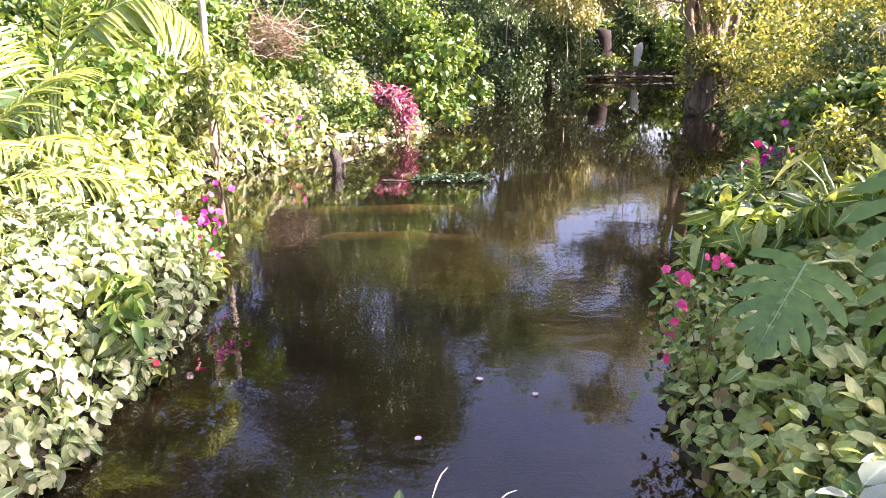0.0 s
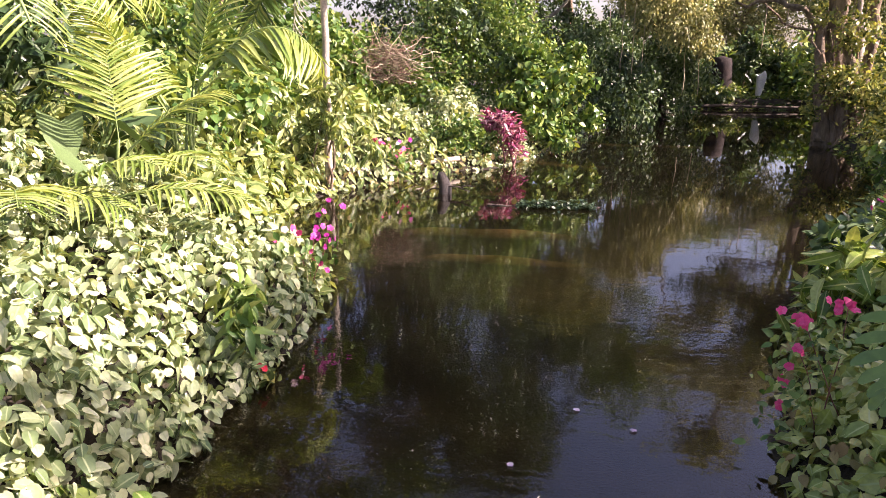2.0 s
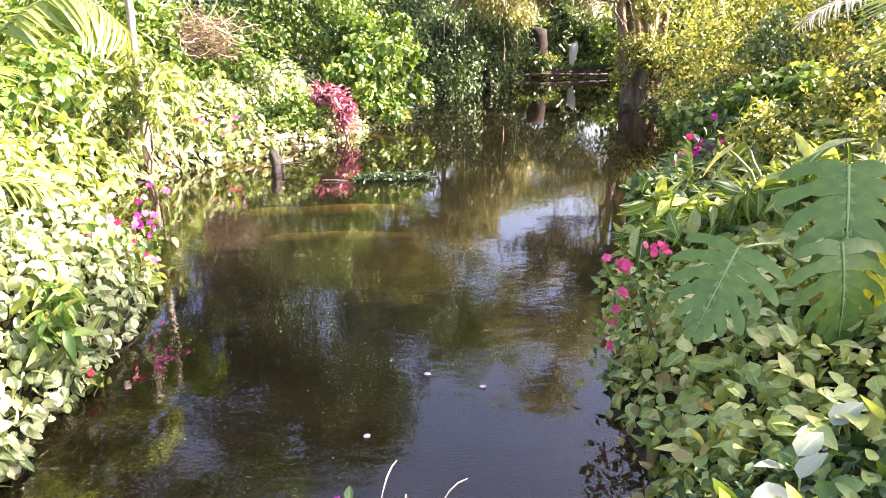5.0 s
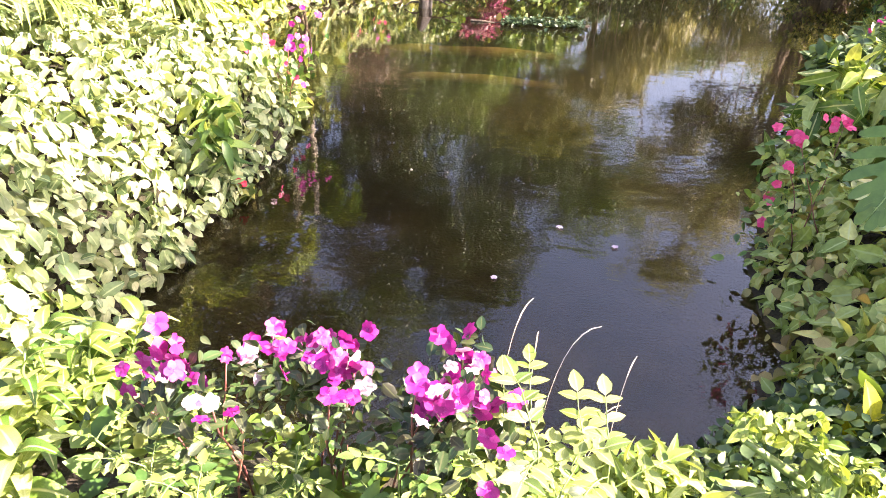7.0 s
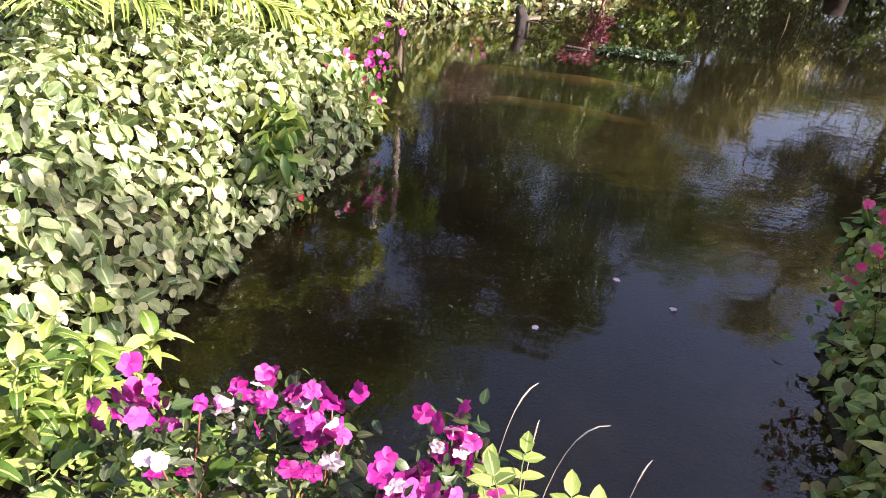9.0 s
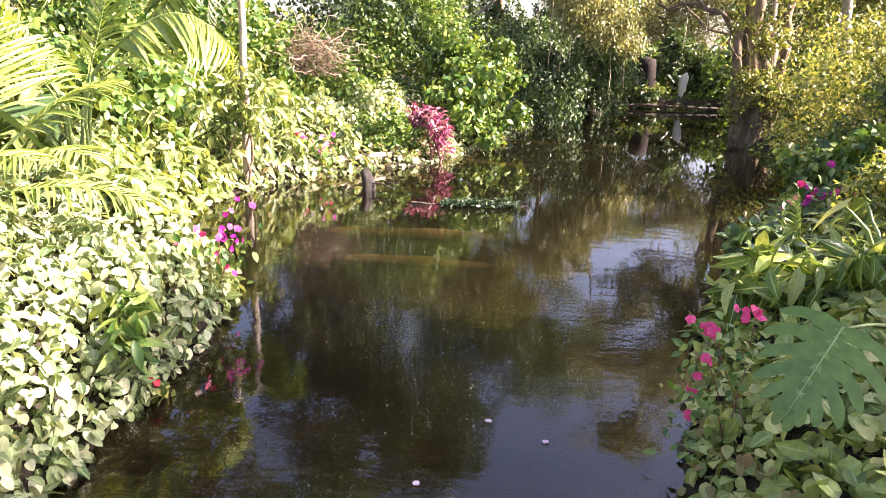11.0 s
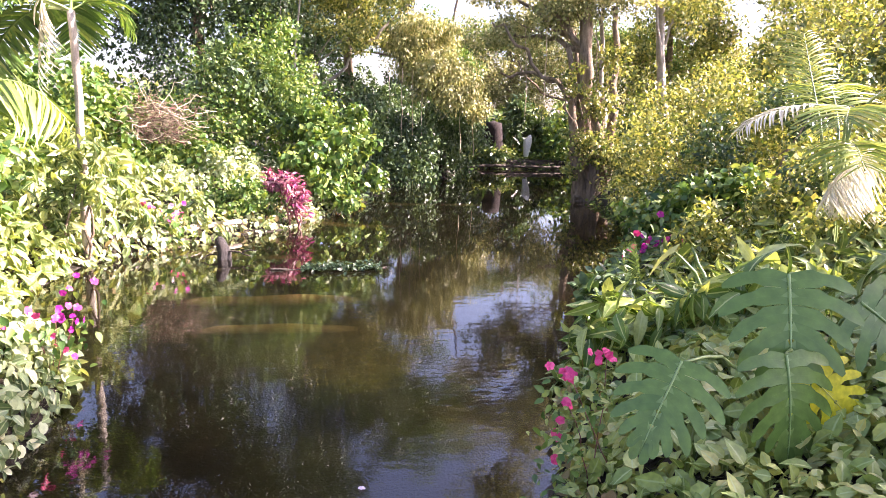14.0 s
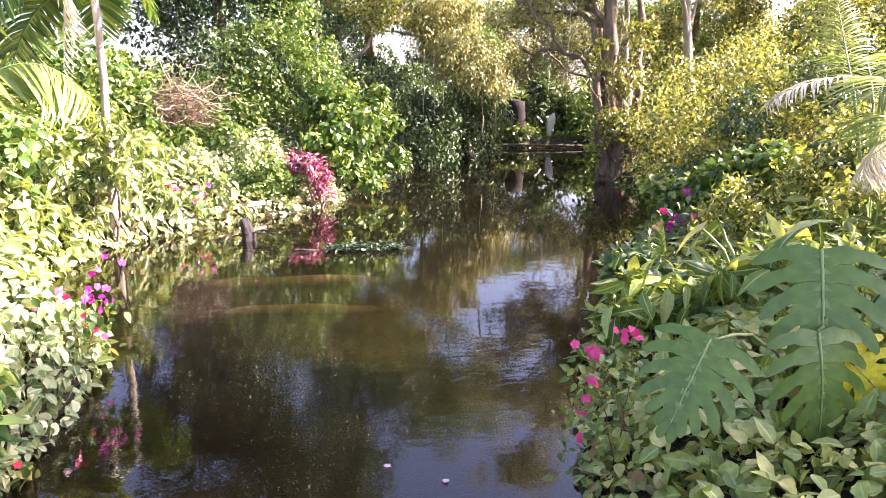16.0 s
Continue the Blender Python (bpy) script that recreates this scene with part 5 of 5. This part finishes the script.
elephant_ear((2.75, 4.35), 5, 0.24, 34, L_LANCE, (0.3, 0.6), "yellow-green broad-leaved plant catching the sun")


# ---- fern ----
def fern(foot, fr, seed, label, mat):
    th = thing("fern", (foot[0], foot[1], gz(foot[0], foot[1])), label, "fern")
    for i, (az, ln, rise, droop, start) in enumerate(fr):
        frond(th, start, (math.sin(radians(az)), math.cos(radians(az))), ln, rise, droop, int(22), ln * 0.55 + 0.03, 0.9, seed + i, mat, 0.05, fan=1.0)
    return th


fern((2.32, 4.72), [(250, 0.10, 0.40, 0.03, (2.28, 4.7, 0.62)), (200, 0.28, 0.22, 0.2, (2.3, 4.7, 0.5)), (310, 0.3, 0.25, 0.2, (2.3, 4.72, 0.5)), (80, 0.3, 0.2, 0.2, (2.34, 4.72, 0.5))], 71, "upright green fern at the edge of the bank", L_DARK)


# ---- near bank plants ----
def leafy_plant(name, label, foot, height, n, kind, size, mat, seed, lean=(0, 0), wide=1.0, group="", stemmat=None, splay=0.8, lift=0.15, category="plant"):
    """A stem with leaves set round it from low to high."""
    r = np.random.default_rng(seed)
    z0 = gz(*foot)
    th = thing(name, (foot[0], foot[1], z0), label, category, group)
    tip = np.array([foot[0] + lean[0], foot[1] + lean[1], z0 + height])
    P = bend((foot[0], foot[1], z0 - 0.03), tip, 0.0, 0.01, 8, seed)
    V, Q = tube(P, np.linspace(0.008, 0.003, 8), 6)
    part("stem", quad_mesh("stem", V, Q, stemmat or STEM), th)
    t = 0.25 + 0.75 * np.arange(n) / max(1, n - 1)
    pos = np.stack([np.interp(t * 7, np.arange(8), P[:, j]) for j in range(3)], -1)
    a = np.arange(n) * 2.4 + r.uniform(-0.3, 0.3, n)
    ax = unit(np.stack([np.sin(a) * splay, np.cos(a) * splay, lift + 0.5 * t + r.normal(0, 0.12, n)], -1))
    nrm = unit(np.stack([-np.sin(a) * 0.35, -np.cos(a) * 0.35, np.ones(n)], -1) + r.normal(0, 0.2, (n, 3)))
    foliage(th, kind, pos, ax, nrm, r.uniform(size[0], size[1], n), mat, n, wide)
    return th


def pinnate_plant(name, label, foot, height, seed, mat, n=5, leaf=0.05, lean=(0, 0)):
    """A young shrub whose leaves are in feathered pairs."""
    r = np.random.default_rng(seed)
    z0 = gz(*foot)
    th = thing(name, (foot[0], foot[1], z0), label, "seedling", "seedlings")
    tip = np.array([foot[0] + lean[0], foot[1] + lean[1], z0 + height])
    P = bend((foot[0], foot[1], z0 - 0.03), tip, 0, 0.008, 8, seed)
    V, Q = tube(P, np.linspace(0.005, 0.002, 8), 6)
    part("stem", quad_mesh("stem", V, Q, STEM), th)
    pos, ax, nr, sz = [], [], [], []
    for i in range(n):
        u = 0.45 + 0.55 * i / max(1, n - 1)
        p = np.array([np.interp(u * 7, np.arange(8), P[:, j]) for j in range(3)])
        a = i * 2.4 + r.uniform(0, 0.5)
        w = unit(np.array([math.sin(a), math.cos(a), 0.5]))
        L = leaf * 3.0
        V, Q = tube(bend(p, p + w * L, 0.01, 0.002, 5, seed + i), np.linspace(0.002, 0.001, 5), 4)
        part("stalk", quad_mesh("stalk", V, Q, STEM), th)
        sd = unit(np.cross(w, [0, 0, 1.0]))
        for k in range(3):
            for s in (-1, 1):
                pos.append(p + w * L * (0.35 + 0.27 * k)); ax.append(s * sd + w * 0.5); nr.append(np.array([0, 0, 1.0]) + r.normal(0, 0.15, 3)); sz.append(leaf * r.uniform(0.85, 1.1))
        pos.append(p + w * L); ax.append(w); nr.append(np.array([0, 0, 1.0])); sz.append(leaf * 1.1)
    foliage(th, "ovate", np.array(pos), np.array(ax), unit(np.array(nr)), np.array(sz), mat, len(pos), 0.9)
    return th


def near_bank():
    r = np.random.default_rng(5)
    for i in range(34):
        x, y = r.uniform(-1.35, -0.58), r.uniform(0.0, 1.25)
        if x > -0.75 and y > 0.75:
            x -= 0.25
        leafy_plant("broad_lance_plant", "bright green plant with long pointed arching leaves", (x, y), r.uniform(0.18, 0.36), 20, "wavy", (0.06, 0.14), (L_NEAR, L_NEAR, L_MID)[i % 3], 1000 + i, (r.normal(0, 0.09), r.normal(0, 0.09)), r.uniform(0.75, 1.15), "lance-leaved plants")
    for i, (x, y) in enumerate([(-0.20, 0.64), (-0.36, 0.52), (-0.02, 0.70), (-0.46, 0.70), (0.12, 0.56), (0.02, 0.44), (-0.12, 0.46), (0.22, 0.70)]):
        pinnate_plant("seedling", "young shrub with small toothed leaflets in pairs", (x, y), r.uniform(0.16, 0.34), 1100 + i, L_MID if i % 3 else L_LANCE, 8, r.uniform(0.022, 0.034), (r.normal(0, 0.07), r.normal(0, 0.06)))
    for i in range(16):
        x, y = r.uniform(-0.62, 0.36), r.uniform(0.40, 0.80)
        pinnate_plant("seedling", "young shrub with small toothed leaflets in pairs", (x, y), r.uniform(0.20, 0.34), 1140 + i, (L_MID, L_NEAR, L_SUNNY)[i % 3], 9, r.uniform(0.018, 0.028), (r.normal(0, 0.06), r.normal(0, 0.05)))
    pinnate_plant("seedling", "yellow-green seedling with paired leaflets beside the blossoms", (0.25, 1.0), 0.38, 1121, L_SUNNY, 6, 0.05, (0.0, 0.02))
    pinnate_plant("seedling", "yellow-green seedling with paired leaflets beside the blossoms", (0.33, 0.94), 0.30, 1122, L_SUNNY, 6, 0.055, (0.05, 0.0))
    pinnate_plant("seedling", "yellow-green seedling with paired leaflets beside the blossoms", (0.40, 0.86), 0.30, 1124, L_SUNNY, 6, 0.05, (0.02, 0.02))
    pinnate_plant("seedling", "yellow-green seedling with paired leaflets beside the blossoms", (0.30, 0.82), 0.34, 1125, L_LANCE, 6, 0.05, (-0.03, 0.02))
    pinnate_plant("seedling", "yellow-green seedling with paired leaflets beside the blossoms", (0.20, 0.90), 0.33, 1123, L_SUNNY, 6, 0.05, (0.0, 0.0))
    for i in range(26):
        x, y = r.uniform(0.42, 1.15), r.uniform(0.45, 1.5)
        if y > 0.7 and x < 0.66:
            x += 0.3
        if y > 1.2 and x < 0.8:
            y -= 0.35
        leafy_plant("lance_plant", "sunlit plant with pointed yellow-green leaves", (x, y), r.uniform(0.06, 0.15), 12, "lance", (0.05, 0.11), (L_NEAR, L_MID, L_DARK, L_MID)[i % 4], 1200 + i, (r.normal(0, 0.05), r.normal(0, 0.05)), 1.5, "pointed-leaved plants")
    for i in range(12):
        x, y = r.uniform(0.48, 1.2), r.uniform(0.3, 1.0)
        pinnate_plant("seedling", "young shrub with small toothed leaflets in pairs", (x, y), r.uniform(0.10, 0.20), 1600 + i, L_MID if i % 3 else L_NEAR, 7, 0.03, (r.normal(0, 0.04), r.normal(0, 0.04)))
    for i in range(10):
        x, y = r.uniform(0.55, 1.5), r.uniform(0.9, 1.75)
        if x < 1.0 and y > 1.4:
            y -= 0.4
        leafy_plant("heartleaf_plant", "creeping plant with broad heart-shaped leaves", (x, y), r.uniform(0.05, 0.14), 9, "heart", (0.06, 0.11), L_MID, 1300 + i, (r.normal(0, 0.05), r.normal(0, 0.05)), 1.0, "heart-leaved plants")
    # backlight on these two plants is painted with the L_GOLD yellow
    for i, (x, y) in enumerate([(1.17, 1.42), (1.32, 1.36)]):
        leafy_plant("backlit_tone_plant", "upright plant with leaves coloured yellow as if lit from behind", (x, y), 0.14, 6, "ovate", (0.08, 0.13), L_GOLD, 1400 + i, (0, 0), 0.9, "backlit plants", splay=0.4, lift=0.6)
    for i, (x, y) in enumerate([(1.45, 1.62), (1.62, 1.5), (1.52, 1.78), (1.75, 1.7), (1.34, 1.5), (1.9, 1.55)]):
        leafy_plant("broadleaf_plant", "plant with broad mid-green leaves beside the water", (x, y), 0.14, 10, "ovate", (0.06, 0.11), L_MID, 1500 + i, (0, 0), 1.0, "broad-leaved plants", lift=0.05)


def sunny_corner():
    # both sprigs take the pale L_SUNNY colour in place of sunlight
    shrub("sunlit_sprig", "arching sprig of small leaves coloured pale as if in sun", [((0.80, 1.06, 0.63), (0.13, 0.07, 0.05)), ((0.90, 0.96, 0.60), (0.07, 0.08, 0.05)), ((0.97, 0.90, 0.56), (0.06, 0.06, 0.06))], 420, "ovate", (0.022, 0.042), L_SUNNY, 671, stems=4, fill=0.6, singles=60, category="plant", bark=STEM)
    shrub("sunlit_sprig", "clump of narrow leaves coloured pale as if in sun", [((0.57, 0.98, 0.50), (0.11, 0.09, 0.06)), ((0.47, 0.90, 0.53), (0.08, 0.08, 0.05))], 260, "lance", (0.04, 0.08), L_SUNNY, 676, stems=4, fill=0.6, singles=60, category="plant", bark=STEM)
    fern((1.18, 0.92), [(300, 0.05, 0.20, 0.03, (1.17, 0.92, 0.44)), (20, 0.06, 0.18, 0.04, (1.19, 0.93, 0.44)), (120, 0.07, 0.16, 0.05, (1.18, 0.91, 0.44)), (220, 0.06, 0.14, 0.05, (1.17, 0.9, 0.44))], 680, "dark green plant with deeply toothed upright leaves", L_DARK)
    for i, (x, y) in enumerate([(1.43, 1.58), (1.37, 1.46), (1.62, 1.72)]):
        leafy_plant("silver_leaf_plant", "plant with broad shiny silver-green leaves", (x, y), 0.20, 4, "ovate", (0.10, 0.14), L_SILVER, 1550 + i, (0, 0), 1.0, "silver-leaved plants", lift=0.0)


sunny_corner()
shrub("lance_tuft", "dark green lance-leaved tuft growing out of the pale creeper", [((-1.52, 2.97, 0.42), (0.15, 0.13, 0.10)), ((-1.60, 3.1, 0.52), (0.12, 0.1, 0.08))], 110, "lance", (0.09, 0.17), L_MID, 690, stems=4, fill=0.8, hang=0.5, singles=60, category="plant", bark=STEM)
cover("leafy_carpet", "small-leaved green weeds between the bank plants", "weeds", (0.35, 2.5, -0.3, 1.75), 5.0,
      lambda x, y, d: 0.46 + 0.0 * d, 0.2, 9500, "ovate", (0.025, 0.055), L_DARK, 100, lump=0.16, over=0.02, seed=29)
cover("near_bank_growth", "mixed low green growth covering the near bank", "bank plants", (-4.0, 4.6, -2.6, 1.7), 5.0,
      lambda x, y, d: 0.50 - 0.08 * smooth((x - 0.3) / 0.3) * smooth((1.6 - x) / 0.3), 0.22, 14000, "ovate", (0.05, 0.10), L_MID, 250, lump=0.12, over=0.03, seed=9, keep=lambda x, y, d: y < 1.75)
near_bank()


def grass_stem(foot, tip, bow, seed):
    t = np.linspace(0, 1, 12)[:, None]
    a, c = np.array([foot[0], foot[1], gz(*foot) - 0.02]), np.array(tip)
    k = np.array([foot[0] - bow, foot[1], tip[2] + 0.3 * bow])
    P = a * (1 - t) ** 2 + 2 * k * t * (1 - t) + c * t * t
    V, Q = tube(P, np.linspace(0.0014, 0.0007, 12), 5)
    th = thing("grass_stem", (foot[0], foot[1], gz(*foot)), "dry bowed grass stem with a narrow seed head", "grass", "dry grass stems")
    part("stalk", quad_mesh("stalk", V, Q, DRY), th)
    V, Q = tube(P[8:], [0.0012, 0.0019, 0.0016, 0.0007], 6)
    part("seed_head", quad_mesh("seed_head", V, Q, DRY), th)


grass_stem((0.17, 1.12), (0.225, 1.23, 0.775), 0.02, 1)
grass_stem((0.24, 1.15), (0.245, 1.2, 0.70), 0.0, 2)
grass_stem((0.27, 1.18), (0.395, 1.22, 0.725), 0.01, 3)
grass_stem((0.46, 1.22), (0.505, 1.3, 0.59), 0.0, 4)
grass_stem((0.38, 1.2), (0.48, 1.24, 0.47), 0.0, 5)


# ---- things in and by the water ----
def stump():
    P = np.array([(-1.64, 8.8, -0.5), (-1.64, 8.8, -0.05), (-1.645, 8.8, 0.08), (-1.66, 8.8, 0.18), (-1.685, 8.8, 0.25), (-1.70, 8.8, 0.29)])
    V, Q = tube(P, [0.11, 0.10, 0.085, 0.07, 0.06, 0.03], 12)
    V = V + 0.018 * np.stack([lumps(V[:, 2] * 9, V[:, 1] * 9), lumps(V[:, 0] * 9, V[:, 2] * 7), 0 * V[:, 0]], -1)
    th = thing("stump", (-1.64, 8.8, -0.45), "dark wet wooden stump standing in the river", "stump")
    part("post", quad_mesh("post", V, Q, BARK_WET), th)
    for i, (a, b) in enumerate([((-1.6, 8.78, 0.10), (-1.28, 8.7, 0.06)), ((-1.7, 8.78, 0.06), (-1.9, 8.7, 0.02)), ((-1.4, 8.74, 0.08), (-1.2, 8.66, 0.14))]):
        V, Q = tube(bend(a, b, 0.02, 0.01, 7, i), np.linspace(0.014, 0.006, 7), 6)
        part("twig", quad_mesh("twig", V, Q, BARK_DARK), th)


def floating_weed():
    r = np.random.default_rng(44)
    th = thing("floating_weed", (-0.15, 8.2, 0.02), "raft of small dark green water plants on a twig", "water plant")
    V, Q = tube(bend((-0.95, 8.15, 0.01), (0.45, 8.3, 0.01), 0, 0.015, 10, 3), np.linspace(0.016, 0.008, 10), 6)
    part("twig", quad_mesh("twig", V, Q, BARK_DARK), th)
    n = 620
    x = r.uniform(-0.58, 0.36, n); y = 8.2 + 0.10 * (x + 0.1) + r.normal(0, 0.075, n); z = 0.02 + np.abs(r.normal(0, 0.035, n)) * (1 - ((x + 0.1) / 0.55) ** 2 * 0.6)
    pos = np.stack([x, y, z], -1)
    ax = unit(r.normal(0, 1, (n, 3)) * np.array([1, 1, 0.4])); nr = unit(np.array([0, 0, 1.0]) + r.normal(0, 0.4, (n, 3)))
    foliage(th, "ovate", pos, ax, nr, r.uniform(0.03, 0.06, n), L_WEED, 100)
    part("dead_leaf", leaf_mesh("ovate", L_DEADLEAF), th, "pale withered leaf", m=frame_matrix((-0.62, 8.1, 0.04), (0.2, -0.2, 0.8), (0, -1, 0.2), 0.1))


def fallen_log():
    P = bend((-3.05, 9.15, 0.0), (-1.85, 10.85, 0.0), 0.0, 0.02, 12, 8)
    P[:, 2] = ground_z(P[:, 0], P[:, 1]).mean() + 0.05
    V, Q = tube(P, np.linspace(0.06, 0.04, 12), 10)
    solid("fallen_log", quad_mesh("fallen_log", V, Q, BARK_PALE), "pale weathered log half buried in creeper on the bank", "log")


def far_bank_things():
    V, Q = tube(bend((3.6, 26.65, 0.06), (7.5, 26.95, 0.10), 0.0, 0.03, 14, 18), np.linspace(0.06, 0.045, 14), 10)
    solid("fallen_log", quad_mesh("fallen_log", V, Q, BARK_DARK), "long dark log lying at the far waterline", "log")
    V, Q = tube(bend((3.15, 26.4, -0.2), (2.75, 26.6, 1.25), 0.0, 0.02, 8, 19), np.linspace(0.03, 0.02, 8), 7)
    solid("leaning_stick", quad_mesh("leaning_stick", V, Q, BARK_PALE), "bare pale stick leaning out of the water", "stick")
    V, Q = tube(bend((4.85, 27.6, 0.0), (4.82, 27.6, 1.8), 0.0, 0.004, 8, 20), [0.42, 0.39, 0.38, 0.39, 0.39, 0.38, 0.37, 0.33], 12)
    solid("broken_trunk", quad_mesh("broken_trunk", V, Q, RUST), "short reddish-brown broken tree trunk on the far bank", "stump")
    rows, n, V = 14, 20, []
    for i in range(rows):
        t = i / (rows - 1)
        w = (0.05 + 0.15 * t ** 0.7) if t < 0.8 else 0.178 * (1 - 0.9 * (t - 0.8) / 0.2)
        for j in range(n):
            a = j * 2 * math.pi / n
            f = 1 + 0.16 * math.sin(3 * a + 2 * t) + 0.07 * math.sin(7 * a + 5 * t)
            V.append((6.33 + 0.10 * (1 - t) * 0 + w * math.cos(a) * f - 0.06 * (1 - t) + (0.10 * (t - 0.8) / 0.2 if t > 0.8 else 0), 28.0 + 0.4 * w * math.sin(a) * f, 0.34 + 1.02 * t))
    Q = [(i * n + j, i * n + (j + 1) % n, (i + 1) * n + (j + 1) % n, (i + 1) * n + j) for i in range(rows - 1) for j in range(n)]
    th = thing("draped_cloth", (6.33, 28.0, gz(6.33, 28.0)), "white cloth draped on a stake on the far bank", "cloth")
    part("sheet", quad_mesh("sheet", V, Q, CLOTH), th)
    V, Q = tube([(6.30, 28.0, gz(6.3, 28.0) - 0.1), (6.33, 28.0, 0.8), (6.38, 28.0, 1.34)], [0.02, 0.02, 0.015], 8)
    part("stake", quad_mesh("stake", V, Q, BARK_BROWN), th)


def dead_brush():
    r = np.random.default_rng(66)
    th = thing("dead_brush", (-3.4, 12.2, gz(-3.4, 12.2)), "heap of dry reddish-brown twigs above the bank", "brushwood")
    base = []
    for k in range(6):
        V, Q = tube(bend((0, 0, 0), (0, 0, 1.0), 0, 0.05, 8, 660 + k), np.linspace(0.008, 0.003, 8), 5)
        base.append(quad_mesh("twig", V, Q, DRY if k == 0 else (STEM_RED if k == 1 else BARK_BROWN)))
    for i in range(230):
        a = Vector((-3.45 + r.normal(0, 0.26), 12.2 + r.normal(0, 0.2), 1.3 + r.uniform(0, 0.65)))
        way = Vector((r.normal(0, 0.9), r.normal(0, 0.3), r.uniform(-0.15, 0.45)))
        m = Matrix.Translation(a) @ way.to_track_quat("Z", "Y").to_matrix().to_4x4() @ Matrix.Diagonal((1, 1, r.uniform(0.3, 0.75), 1))
        part("twig", base[int(r.integers(6))], th, m=m)


def vines():
    r = np.random.default_rng(88)
    for i, (x, y, z0, z1) in enumerate([(0.55, 19.0, 0.3, 3.0), (1.2, 19.3, 0.8, 3.2), (1.5, 19.2, 1.0, 2.8), (2.6, 20, 0.9, 3.0), (0.9, 18.9, 1.2, 3.2), (3.0, 20.3, 0.8, 3.3), (3.9, 17.4, 2.0, 4.2), (4.3, 16.6, 2.4, 4.6)]):
        V, Q = tube(bend((x, y, z1), (x + r.normal(0, 0.08), y, z0), 0, 0.02, 10, i), np.full(10, 0.011), 5)
        tagged(new("hanging_vine", quad_mesh("hanging_vine", V, Q, DRY)), "thin dry vine hanging from the branches", "vine", "hanging vines")


def fallen_petals():
    for i, (x, y, c) in enumerate([(0.02, 2.52, "pale"), (0.585, 2.95, "pale"), (0.30, 3.1, "pale")]):
        ob = tagged(new("fallen_blossom", BLOSSOM[c]), "pale fallen blossom drifting on the water", "blossom", "fallen blossoms")
        ob.matrix_basis = frame_matrix((x, y, 0.006), (math.sin(i), math.cos(i), 0), (0, 0, 1), 0.036)


stump()
floating_weed()
fallen_log()
far_bank_things()
dead_brush()
vines()
fallen_petals()
